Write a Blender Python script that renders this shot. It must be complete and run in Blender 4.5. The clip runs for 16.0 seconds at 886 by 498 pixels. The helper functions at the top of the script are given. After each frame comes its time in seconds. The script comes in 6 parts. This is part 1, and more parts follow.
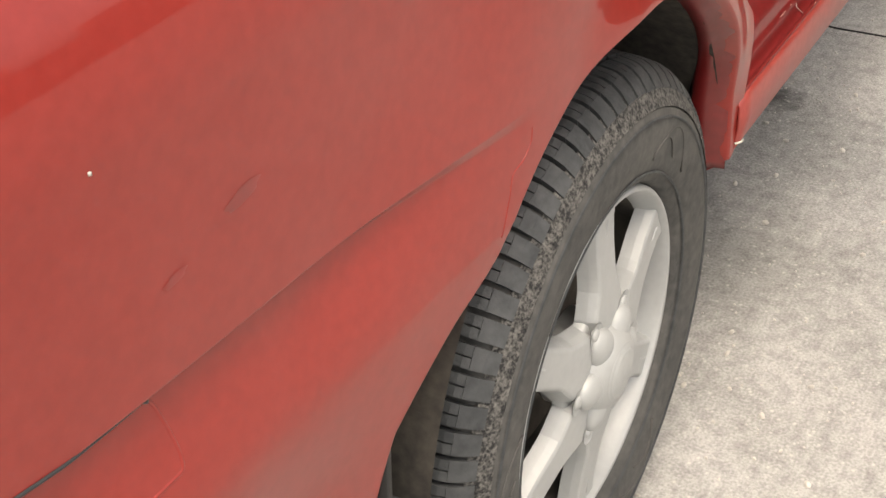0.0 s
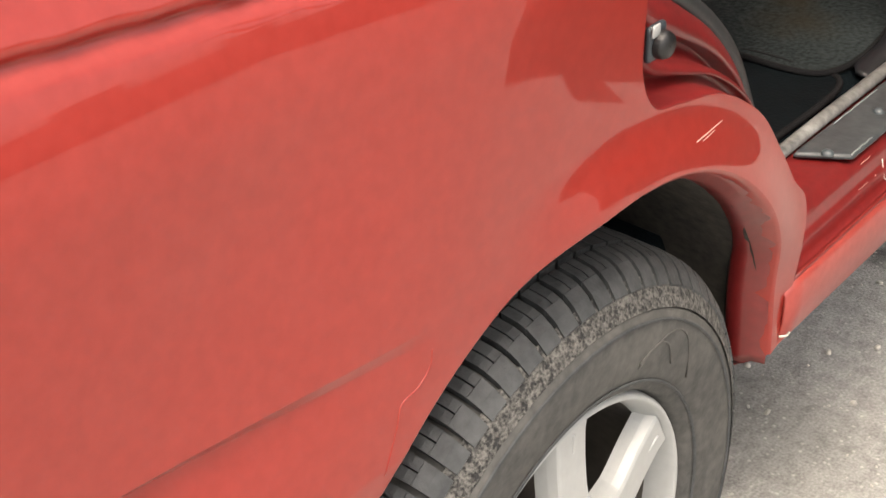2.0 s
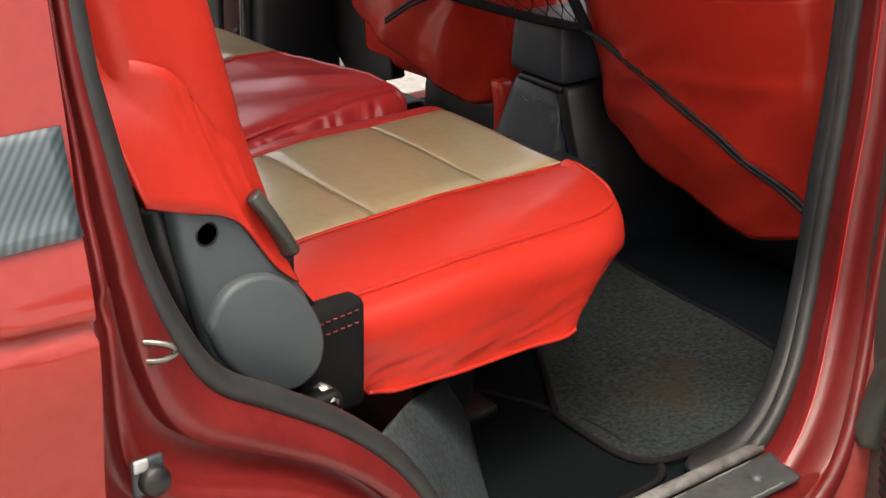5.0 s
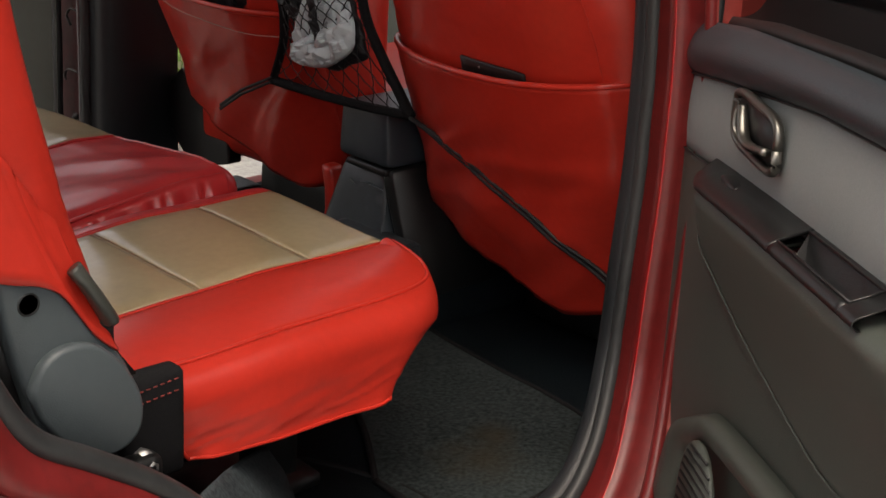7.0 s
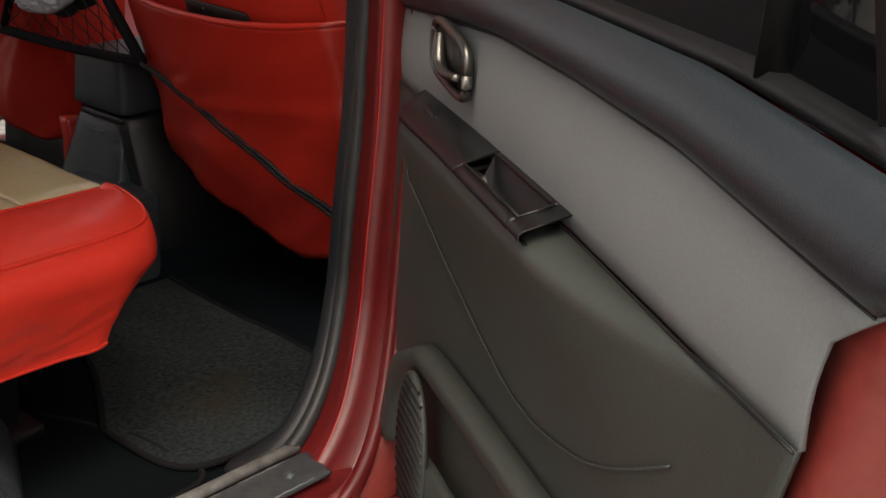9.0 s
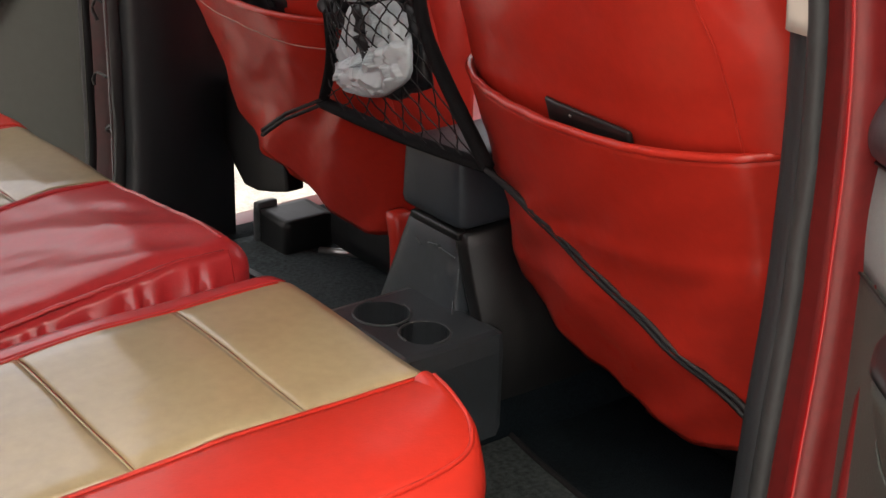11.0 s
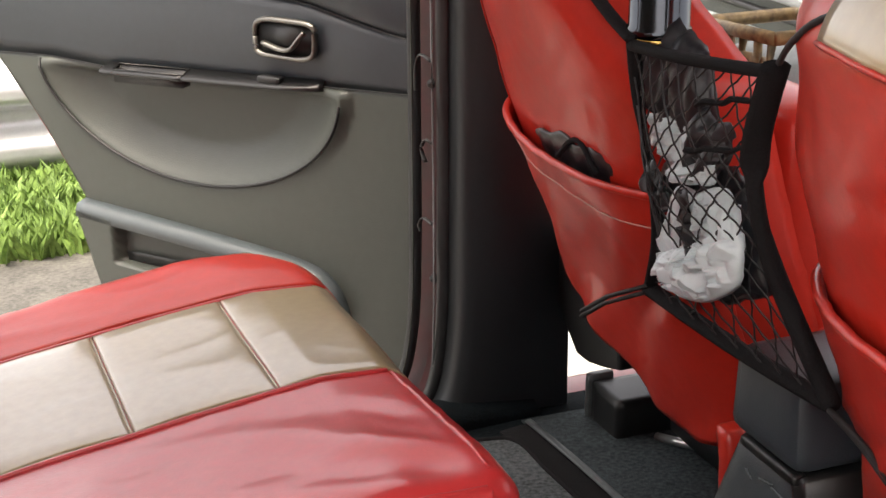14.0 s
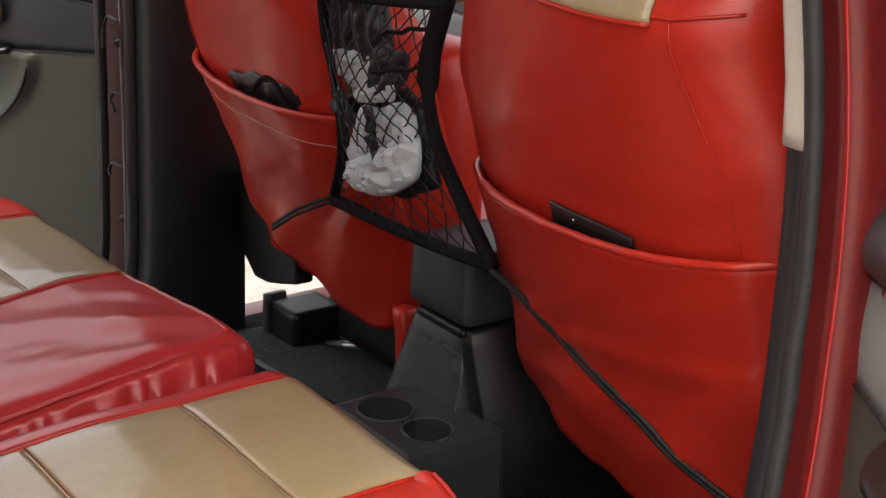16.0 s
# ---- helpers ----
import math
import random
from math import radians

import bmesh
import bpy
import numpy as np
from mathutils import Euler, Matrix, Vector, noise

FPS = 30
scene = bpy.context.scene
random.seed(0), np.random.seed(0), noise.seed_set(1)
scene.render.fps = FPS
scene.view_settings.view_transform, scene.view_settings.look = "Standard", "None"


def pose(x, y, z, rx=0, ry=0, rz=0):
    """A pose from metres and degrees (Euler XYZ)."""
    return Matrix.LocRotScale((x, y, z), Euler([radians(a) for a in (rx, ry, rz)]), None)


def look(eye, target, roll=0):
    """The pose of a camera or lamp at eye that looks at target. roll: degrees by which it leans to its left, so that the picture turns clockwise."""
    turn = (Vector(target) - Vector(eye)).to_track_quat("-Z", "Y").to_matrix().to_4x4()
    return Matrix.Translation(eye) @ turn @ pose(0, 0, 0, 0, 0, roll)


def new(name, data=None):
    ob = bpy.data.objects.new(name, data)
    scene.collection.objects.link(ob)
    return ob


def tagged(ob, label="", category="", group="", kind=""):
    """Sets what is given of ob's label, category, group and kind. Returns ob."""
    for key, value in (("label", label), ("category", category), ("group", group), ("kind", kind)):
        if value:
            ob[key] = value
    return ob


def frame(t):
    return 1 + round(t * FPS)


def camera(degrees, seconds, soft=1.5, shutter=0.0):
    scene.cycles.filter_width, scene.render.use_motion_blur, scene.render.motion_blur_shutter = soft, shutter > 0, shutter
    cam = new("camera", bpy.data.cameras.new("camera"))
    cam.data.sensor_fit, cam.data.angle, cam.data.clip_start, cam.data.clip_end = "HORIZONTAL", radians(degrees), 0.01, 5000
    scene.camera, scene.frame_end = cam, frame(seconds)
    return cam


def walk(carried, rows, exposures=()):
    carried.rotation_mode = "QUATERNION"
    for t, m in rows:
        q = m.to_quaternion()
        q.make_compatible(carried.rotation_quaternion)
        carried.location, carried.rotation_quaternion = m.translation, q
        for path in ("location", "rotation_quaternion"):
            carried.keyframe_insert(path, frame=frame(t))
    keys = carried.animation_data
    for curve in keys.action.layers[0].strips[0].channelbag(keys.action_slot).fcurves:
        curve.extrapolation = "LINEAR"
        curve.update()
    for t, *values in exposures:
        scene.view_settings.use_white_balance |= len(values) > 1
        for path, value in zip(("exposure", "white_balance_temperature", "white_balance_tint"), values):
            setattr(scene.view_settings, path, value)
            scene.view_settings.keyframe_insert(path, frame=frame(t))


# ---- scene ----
cam = camera(32.8, 16.0)
PATH = [
    (0, (-1.114, -0.421, 1.184), (0.349, 0.385, 0.084), -0.5),
    (0.5, (-1.071, -0.488, 1.207), (0.396, 0.395, 0.173), -1.0),
    (1, (-1.015, -0.471, 1.224), (0.453, 0.445, 0.221), -0.6),
    (1.5, (-0.896, -0.444, 1.198), (0.523, 0.52, 0.169), -0.0),
    (2, (-0.812, -0.493, 1.187), (0.527, 0.57, 0.148), -0.2),
    (2.5, (-0.718, -0.654, 1.219), (0.548, 0.509, 0.196), 0.3),
    (3, (-0.657, -0.736, 1.239), (0.602, 0.461, 0.248), 0.7),
    (3.5, (-0.558, -0.748, 1.245), (0.701, 0.469, 0.279), 1.5),
    (4, (-0.431, -0.724, 1.25), (0.798, 0.549, 0.319), 1.8),
    (4.5, (-0.352, -0.72, 1.273), (0.821, 0.645, 0.401), 1.9),
    (4.7, (-0.31, -0.734, 1.279), (0.845, 0.669, 0.443), 1.8),
    (6.8, (-0.306, -0.846, 1.318), (0.973, 0.53, 0.632), 3.0),
    (7, (-0.335, -0.854, 1.309), (0.992, 0.475, 0.621), 3.3),
    (7.5, (-0.385, -0.903, 1.297), (1.054, 0.3, 0.601), 4.0),
    (8, (-0.394, -0.939, 1.283), (1.133, 0.15, 0.587), 4.6),
    (8.2, (-0.386, -0.948, 1.281), (1.163, 0.108, 0.585), 4.5),
    (10.3, (0.027, -0.696, 1.283), (1.277, 0.653, 0.496), 2.0),
    (10.5, (0.06, -0.622, 1.294), (1.282, 0.745, 0.496), 1.6),
    (11, (0.132, -0.503, 1.294), (1.261, 0.947, 0.505), 1.6),
    (11.5, (0.268, -0.399, 1.294), (1.267, 1.146, 0.508), 0.9),
    (12, (0.36, -0.331, 1.295), (1.24, 1.286, 0.513), 0.3),
    (12.5, (0.388, -0.31, 1.298), (1.188, 1.362, 0.547), -0.3),
    (13, (0.407, -0.307, 1.31), (1.147, 1.406, 0.591), -0.7),
    (13.5, (0.404, -0.3, 1.309), (1.092, 1.441, 0.605), -0.7),
    (14, (0.389, -0.288, 1.307), (1.049, 1.466, 0.609), -0.6),
    (14.5, (0.365, -0.3, 1.312), (1.064, 1.444, 0.626), -0.2),
    (15, (0.315, -0.346, 1.318), (1.141, 1.345, 0.641), 0.5),
    (15.5, (0.21, -0.437, 1.316), (1.204, 1.16, 0.638), 1.6),
    (16, (0.128, -0.521, 1.313), (1.266, 0.976, 0.632), 2.6),
]
walk(cam, [(t, look(eye, target, roll)) for t, eye, target, roll in PATH],
     [(0.0, 0.93, 7700, 12), (1.0, 1.14, 7700, 12), (2.5, 1.42, 7700, 12), (3.0, 1.40, 7700, 12), (3.5, 1.32, 7700, 12), (4.0, 1.34, 7700, 12), (4.7, 1.48, 7700, 12), (6.8, 0.85, 7700, 12), (8.2, 0.36, 7700, 12), (10.3, 1.14, 7700, 12), (11.5, 1.80, 7700, 12), (12.5, 2.28, 7700, 12), (13.0, 2.05, 7700, 12), (13.5, 1.68, 7700, 12), (14.0, 2.00, 7700, 12), (14.5, 2.02, 7700, 12), (15.0, 1.64, 7700, 12), (15.5, 1.46, 7700, 12), (16.0, 1.36, 7700, 12)])

# ---- light ----
world = bpy.data.worlds.new("sky")
scene.world = world
world.use_nodes = True
wn = world.node_tree.nodes
sky = wn.new("ShaderNodeTexSky")
sky.sky_type, sky.sun_disc = "NISHITA", False
sky.sun_elevation, sky.sun_rotation = radians(74), radians(234)
sky.air_density, sky.dust_density, sky.ozone_density = 0.6, 4.0, 0.5
# a thin veil of cloud takes most of the blue out of the sky
veil = wn.new("ShaderNodeHueSaturation")
veil.inputs["Saturation"].default_value = 0.45
world.node_tree.links.new(sky.outputs[0], veil.inputs["Color"])
world.node_tree.links.new(veil.outputs[0], wn["Background"].inputs[0])
wn["Background"].inputs[1].default_value = 0.26
sun_data = bpy.data.lights.new("sun", "SUN")
sun_data.energy, sun_data.angle, sun_data.color = 0.45, radians(70), (1.0, 0.97, 0.93)
sun = new("sun", sun_data)
sun.matrix_world = look((-1.5, -1.1, 6.5), (0, 0, 0))

# ---- materials ----


def material(name, colour, rough=0.5, metal=0.0, spread=0.12, scale=6.0, fine=90.0, bump=0.1, bump_scale=200.0, coat=0.0, second=None, stain=0.5, coat_rough=0.12):
    """A surface with broad stains and fine grain in its colour, gloss that varies, and fine relief."""
    m = bpy.data.materials.new(name)
    m.use_nodes = True
    t, links = m.node_tree.nodes, m.node_tree.links
    b = t["Principled BSDF"]
    b.inputs["Metallic"].default_value = metal
    b.inputs["Coat Weight"].default_value = coat
    b.inputs["Coat Roughness"].default_value = coat_rough
    where = t.new("ShaderNodeTexCoord").outputs["Object"]
    broad = t.new("ShaderNodeTexNoise")
    broad.inputs["Scale"].default_value, broad.inputs["Detail"].default_value = scale, 6
    grain = t.new("ShaderNodeTexNoise")
    grain.inputs["Scale"].default_value, grain.inputs["Detail"].default_value = fine, 4
    for n in (broad, grain):
        links.new(where, n.inputs["Vector"])
    both = t.new("ShaderNodeMix")
    both.inputs[0].default_value = 1 - stain
    links.new(broad.outputs[0], both.inputs[2])
    links.new(grain.outputs[0], both.inputs[3])
    ramp = t.new("ShaderNodeValToRGB")
    other = second or colour
    ramp.color_ramp.elements[0].position, ramp.color_ramp.elements[1].position = 0.3, 0.7
    ramp.color_ramp.elements[0].color = (*[c * (1 - spread) for c in colour], 1)
    ramp.color_ramp.elements[1].color = (*[min(1, c * (1 + spread)) for c in other], 1)
    links.new(both.outputs[0], ramp.inputs[0])
    links.new(ramp.outputs[0], b.inputs["Base Color"])
    gloss = t.new("ShaderNodeMapRange")
    gloss.inputs["To Min"].default_value, gloss.inputs["To Max"].default_value = max(0.03, rough * 0.8), min(1, rough * 1.2)
    links.new(broad.outputs[0], gloss.inputs[0])
    links.new(gloss.outputs[0], b.inputs["Roughness"])
    if bump:
        relief = t.new("ShaderNodeTexNoise")
        relief.inputs["Scale"].default_value, relief.inputs["Detail"].default_value = bump_scale, 3
        links.new(where, relief.inputs["Vector"])
        up = t.new("ShaderNodeBump")
        up.inputs["Strength"].default_value, up.inputs["Distance"].default_value = bump, 0.002
        links.new(relief.outputs[0], up.inputs["Height"])
        links.new(up.outputs[0], b.inputs["Normal"])
    return m


M = {
    "dull_red": material("worn red paint on trim", (0.27, 0.026, 0.020), 0.5, spread=0.16, scale=6, second=(0.29, 0.045, 0.036), bump=0.03, coat=0.3),
    "rub_red": material("rubbed dark red paint", (0.21, 0.012, 0.009), 0.35, spread=0.2, scale=30, bump=0.0, coat=0.4),
    "gloss_red": material("glossy red paint", (0.33, 0.008, 0.010), 0.18, spread=0.1, scale=5, bump=0.0, coat=0.6),
    "dark_red": material("dark red jamb paint", (0.145, 0.010, 0.010), 0.42, spread=0.25, scale=9, bump=0.03, coat=0.25),
    "rubber": material("tyre rubber", (0.021, 0.026, 0.029), 0.66, spread=0.3, scale=14, second=(0.050, 0.054, 0.055), bump=0.35, bump_scale=300),
    "worn_rubber": material("scuffed tyre shoulder", (0.020, 0.022, 0.023), 0.9, spread=0.6, scale=150, fine=380, second=(0.078, 0.077, 0.071), bump=1.0, bump_scale=190, stain=0.5),
    "sidewall": material("raised sidewall rubber", (0.065, 0.064, 0.06), 0.8, spread=0.2, bump=0.1),
    "pale_trim": material("pale beige plastic", (0.42, 0.39, 0.34), 0.6, spread=0.06, bump=0.1),
    "wicker": material("brown patterned wicker", (0.10, 0.052, 0.018), 0.6, spread=0.5, scale=60, second=(0.20, 0.14, 0.06), bump=0.4),
    "silver_cloth": material("silver coated cloth", (0.50, 0.58, 0.60), 0.30, spread=0.10, scale=30, bump=0.1, bump_scale=120),
    "black_cloth": material("black nylon cloth", (0.014, 0.015, 0.018), 0.38, spread=0.3, scale=30, bump=0.2, bump_scale=200),
    # dirty maroon; the hinge edge's shade is in this tone too
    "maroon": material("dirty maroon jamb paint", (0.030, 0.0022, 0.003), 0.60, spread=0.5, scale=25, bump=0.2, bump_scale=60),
    "dust_grey": material("scuffed grey plastic", (0.036, 0.046, 0.052), 0.42, spread=0.3, scale=40, second=(0.055, 0.062, 0.064), bump=0.2, bump_scale=120),
    "seal": material("black door seal rubber", (0.022, 0.024, 0.025), 0.5, spread=0.25, scale=20, bump=0.1),
    "alloy": material("painted alloy", (0.35, 0.365, 0.36), 0.45, 0.15, spread=0.08, scale=12, bump=0.05),
    "liner": material("dusty wheel housing", (0.012, 0.011, 0.010), 0.9, spread=0.5, scale=9, second=(0.045, 0.040, 0.032), bump=0.5, bump_scale=120),
    "shaded_dust": material("dusty brown with the barrel's shade", (0.055, 0.050, 0.043), 0.7, 0.2, spread=0.4, scale=20, bump=0.2),
    "alloy_dark": material("dusty brake metal", (0.050, 0.040, 0.031), 0.75, 0.2, spread=0.4, scale=25, bump=0.3),
    "steel": material("bare steel", (0.45, 0.45, 0.44), 0.35, 0.9, spread=0.15, scale=30, bump=0.05),
    "black": material("black plastic", (0.006, 0.0065, 0.007), 0.45, spread=0.2, scale=15, bump=0.15, bump_scale=500),
    "gloss_black": material("glossy black plastic", (0.006, 0.0065, 0.007), 0.36, spread=0.2, scale=15, bump=0.05, bump_scale=400, coat=0.1),
    "console_grey": material("scuffed console plastic", (0.037, 0.047, 0.055), 0.36, spread=0.2, scale=14, bump=0.2, bump_scale=700),
    "carpet_blue": material("worn blue grey carpet", (0.024, 0.034, 0.040), 0.97, spread=0.6, scale=6, fine=170, bump=1.0, bump_scale=420, second=(0.042, 0.052, 0.056), stain=0.35),
    "scuffed_edge": material("scuffed pale edge strip", (0.11, 0.115, 0.115), 0.55, spread=0.5, scale=35, second=(0.20, 0.205, 0.20), bump=0.3, bump_scale=150),
    "wheel_felt": material("blue grey felt carpet", (0.030, 0.042, 0.049), 0.97, spread=0.5, scale=9, fine=200, bump=0.8, bump_scale=420, second=(0.048, 0.060, 0.066), stain=0.4),
    "dust_tray": material("dark tray plastic", (0.030, 0.037, 0.042), 0.38, spread=0.2, scale=14, bump=0.2, bump_scale=600),
    "grey_plastic": material("dark grey plastic", (0.028, 0.036, 0.043), 0.40, spread=0.12, scale=10, bump=0.2, bump_scale=700),
    "lever_grey": material("dark olive plastic", (0.040, 0.044, 0.038), 0.4, spread=0.15, scale=14, bump=0.15, bump_scale=600),
    "hinge_grey": material("grey green plastic", (0.066, 0.083, 0.090), 0.42, spread=0.08, scale=8, bump=0.15, bump_scale=700),
    "trim_grey": material("warm grey door panel", (0.051, 0.060, 0.052), 0.48, spread=0.08, scale=5, bump=0.25, bump_scale=600),
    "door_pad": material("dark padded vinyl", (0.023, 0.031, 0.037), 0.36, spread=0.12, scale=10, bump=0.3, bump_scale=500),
    "cloth_grey": material("light grey cloth", (0.215, 0.235, 0.235), 0.85, spread=0.10, scale=8, fine=400, bump=0.35, bump_scale=900),
    "pillar_grey": material("dark pillar trim", (0.011, 0.0135, 0.016), 0.50, spread=0.12, scale=8, bump=0.15, bump_scale=600),
    "red_leather": material("bright red leatherette", (0.47, 0.026, 0.016), 0.36, spread=0.10, scale=7, bump=0.07, bump_scale=350, coat=0.16, coat_rough=0.18),
    "wine_leather": material("wine red leatherette", (0.50, 0.030, 0.034), 0.34, spread=0.12, scale=8, bump=0.08, bump_scale=350, coat=0.36, coat_rough=0.16),
    "beige": material("beige leatherette", (0.35, 0.28, 0.16), 0.34, spread=0.12, scale=7, bump=0.04, bump_scale=350, coat=0.9, coat_rough=0.13),
    "carpet": material("black carpet", (0.0034, 0.0062, 0.0080), 0.98, spread=0.7, scale=12, fine=260, bump=1.0, bump_scale=420, stain=0.35),
    # far mat's grey is lifted, near mat's lowered, to carry the light there
    "mat_lit": material("grey mat carpet, lit copy", (0.050, 0.061, 0.067), 0.97, spread=0.7, scale=6, fine=170, bump=1.0, bump_scale=420, second=(0.075, 0.085, 0.090), stain=0.35),
    "mat": material("grey floor mat", (0.0140, 0.0190, 0.0205), 0.97, spread=0.7, scale=5, fine=170, bump=1.0, bump_scale=500, second=(0.0260, 0.0330, 0.0340), stain=0.4),
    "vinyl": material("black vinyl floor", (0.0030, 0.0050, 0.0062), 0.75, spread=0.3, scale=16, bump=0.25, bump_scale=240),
    "chrome": material("dark satin nickel", (0.17, 0.165, 0.15), 0.34, 0.9, spread=0.05, bump=0.0),
    "webbing": material("black webbing", (0.012, 0.012, 0.013), 0.85, spread=0.3, scale=40, fine=500, bump=0.6, bump_scale=800),
    "cord": material("black cord", (0.010, 0.010, 0.011), 0.7, spread=0.2, bump=0.2),
    "grass": material("grass blades", (0.045, 0.110, 0.018), 0.7, spread=0.35, scale=30, bump=0.0, second=(0.17, 0.27, 0.06)),
    "soil": material("verge soil", (0.07, 0.075, 0.035), 0.95, spread=0.5, scale=20, bump=0.6, bump_scale=60),
    "galvanised": material("galvanised rail", (0.50, 0.51, 0.52), 0.45, 0.6, spread=0.08, scale=12, bump=0.05),
    "dusty_rubber": material("dusty sidewall rubber", (0.034, 0.037, 0.037), 0.78, spread=0.35, scale=12, second=(0.066, 0.065, 0.060), bump=0.2, bump_scale=300),
    "kerb": material("grey kerb stone", (0.050, 0.049, 0.044), 0.95, spread=0.5, scale=14, fine=110, second=(0.085, 0.082, 0.072), bump=0.6, bump_scale=120),
    "pebble": material("pale pebbles", (0.50, 0.48, 0.43), 0.8, spread=0.3, scale=40, bump=0.2),
    "brass": material("brass ring", (0.55, 0.36, 0.12), 0.25, 1.0, spread=0.1, bump=0.0),
    "flask": material("polished dark steel", (0.050, 0.054, 0.060), 0.13, 1.0, spread=0.1, bump=0.0),
    "wall": material("dull reflected wall", (0.13, 0.13, 0.11), 0.9, spread=0.4, scale=3, bump=0.5, bump_scale=30),
    "scratch": material("pale scratched paint", (0.42, 0.22, 0.19), 0.7, spread=0.2, bump=0.0),
}


def concrete():
    """Pitted concrete with blotches, specks and an oil stain."""
    m = material("weathered concrete", (0.275, 0.274, 0.258), 0.93, spread=0.20, scale=7.0, fine=260, bump=0.8, bump_scale=230, second=(0.385, 0.384, 0.366), stain=0.35)
    t, links = m.node_tree.nodes, m.node_tree.links
    b = t["Principled BSDF"]
    plain = b.inputs["Base Color"].links[0].from_socket
    where = t.new("ShaderNodeTexCoord").outputs["Object"]
    wob = t.new("ShaderNodeTexNoise")
    wob.inputs["Scale"].default_value, wob.inputs["Detail"].default_value = 28, 5
    links.new(where, wob.inputs["Vector"])
    # the oil stain first, then two broad darker patches along the sill
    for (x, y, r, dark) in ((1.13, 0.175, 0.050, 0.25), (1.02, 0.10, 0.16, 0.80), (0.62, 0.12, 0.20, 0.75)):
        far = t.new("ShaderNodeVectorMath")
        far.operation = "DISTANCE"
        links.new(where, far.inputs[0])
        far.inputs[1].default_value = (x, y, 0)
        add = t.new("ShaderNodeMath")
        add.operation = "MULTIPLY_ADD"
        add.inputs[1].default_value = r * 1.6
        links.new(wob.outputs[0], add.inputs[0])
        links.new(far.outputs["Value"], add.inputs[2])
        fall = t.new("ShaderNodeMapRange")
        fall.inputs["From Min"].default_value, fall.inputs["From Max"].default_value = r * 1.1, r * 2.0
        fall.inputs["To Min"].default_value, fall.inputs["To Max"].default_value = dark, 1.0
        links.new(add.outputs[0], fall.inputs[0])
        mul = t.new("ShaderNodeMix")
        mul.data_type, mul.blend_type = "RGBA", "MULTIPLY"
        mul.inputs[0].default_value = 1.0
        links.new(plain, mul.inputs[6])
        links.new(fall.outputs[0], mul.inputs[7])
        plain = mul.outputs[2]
    speck = t.new("ShaderNodeTexVoronoi")
    speck.inputs["Scale"].default_value = 70
    links.new(where, speck.inputs["Vector"])
    dots = t.new("ShaderNodeMapRange")
    dots.inputs["From Min"].default_value, dots.inputs["From Max"].default_value = 0.10, 0.22
    dots.inputs["To Min"].default_value, dots.inputs["To Max"].default_value = 0.55, 0.0
    links.new(speck.outputs["Distance"], dots.inputs[0])
    pale = t.new("ShaderNodeMix")
    pale.data_type = "RGBA"
    links.new(dots.outputs[0], pale.inputs[0])
    links.new(plain, pale.inputs[6])
    pale.inputs[7].default_value = (0.55, 0.54, 0.49, 1)
    pit = t.new("ShaderNodeTexNoise")
    pit.inputs["Scale"].default_value, pit.inputs["Detail"].default_value, pit.inputs["Roughness"].default_value = 42, 8, 0.72
    links.new(where, pit.inputs["Vector"])
    deep = t.new("ShaderNodeMapRange")
    deep.inputs["From Min"].default_value, deep.inputs["From Max"].default_value = 0.36, 0.56
    deep.inputs["To Min"].default_value, deep.inputs["To Max"].default_value = 0.74, 1.08
    links.new(pit.outputs[0], deep.inputs[0])
    worn = t.new("ShaderNodeMix")
    worn.data_type, worn.blend_type = "RGBA", "MULTIPLY"
    worn.inputs[0].default_value = 1.0
    links.new(pale.outputs[2], worn.inputs[6])
    links.new(deep.outputs[0], worn.inputs[7])
    # fine lines left by the broom
    thin = t.new("ShaderNodeMapping")
    thin.inputs["Rotation"].default_value, thin.inputs["Scale"].default_value = (0, 0, radians(12)), (9, 260, 1)
    links.new(where, thin.inputs["Vector"])
    broom = t.new("ShaderNodeTexNoise")
    broom.inputs["Scale"].default_value, broom.inputs["Detail"].default_value = 1.0, 3
    links.new(thin.outputs[0], broom.inputs["Vector"])
    lines = t.new("ShaderNodeMapRange")
    lines.inputs["From Min"].default_value, lines.inputs["From Max"].default_value = 0.3, 0.7
    lines.inputs["To Min"].default_value, lines.inputs["To Max"].default_value = 0.93, 1.06
    links.new(broom.outputs[0], lines.inputs[0])
    swept = t.new("ShaderNodeMix")
    swept.data_type, swept.blend_type = "RGBA", "MULTIPLY"
    swept.inputs[0].default_value = 1.0
    links.new(worn.outputs[2], swept.inputs[6])
    links.new(lines.outputs[0], swept.inputs[7])
    links.new(swept.outputs[2], b.inputs["Base Color"])
    up = b.inputs["Normal"].links[0].from_node
    up.inputs["Distance"].default_value = 0.004
    return m


M["concrete"] = concrete()
for name in ("carpet", "carpet_blue", "wheel_felt", "mat", "mat_lit", "vinyl", "webbing"):
    M[name].node_tree.nodes["Principled BSDF"].inputs["Specular IOR Level"].default_value = 0.08
for node in M["worn_rubber"].node_tree.nodes:
    if node.type == "VALTORGB":
        node.color_ramp.elements[0].position, node.color_ramp.elements[1].position = 0.42, 0.60
    if node.type == "BUMP":
        node.inputs["Distance"].default_value = 0.005
M["red_leather"].node_tree.nodes["Principled BSDF"].inputs["Specular IOR Level"].default_value = 0.32


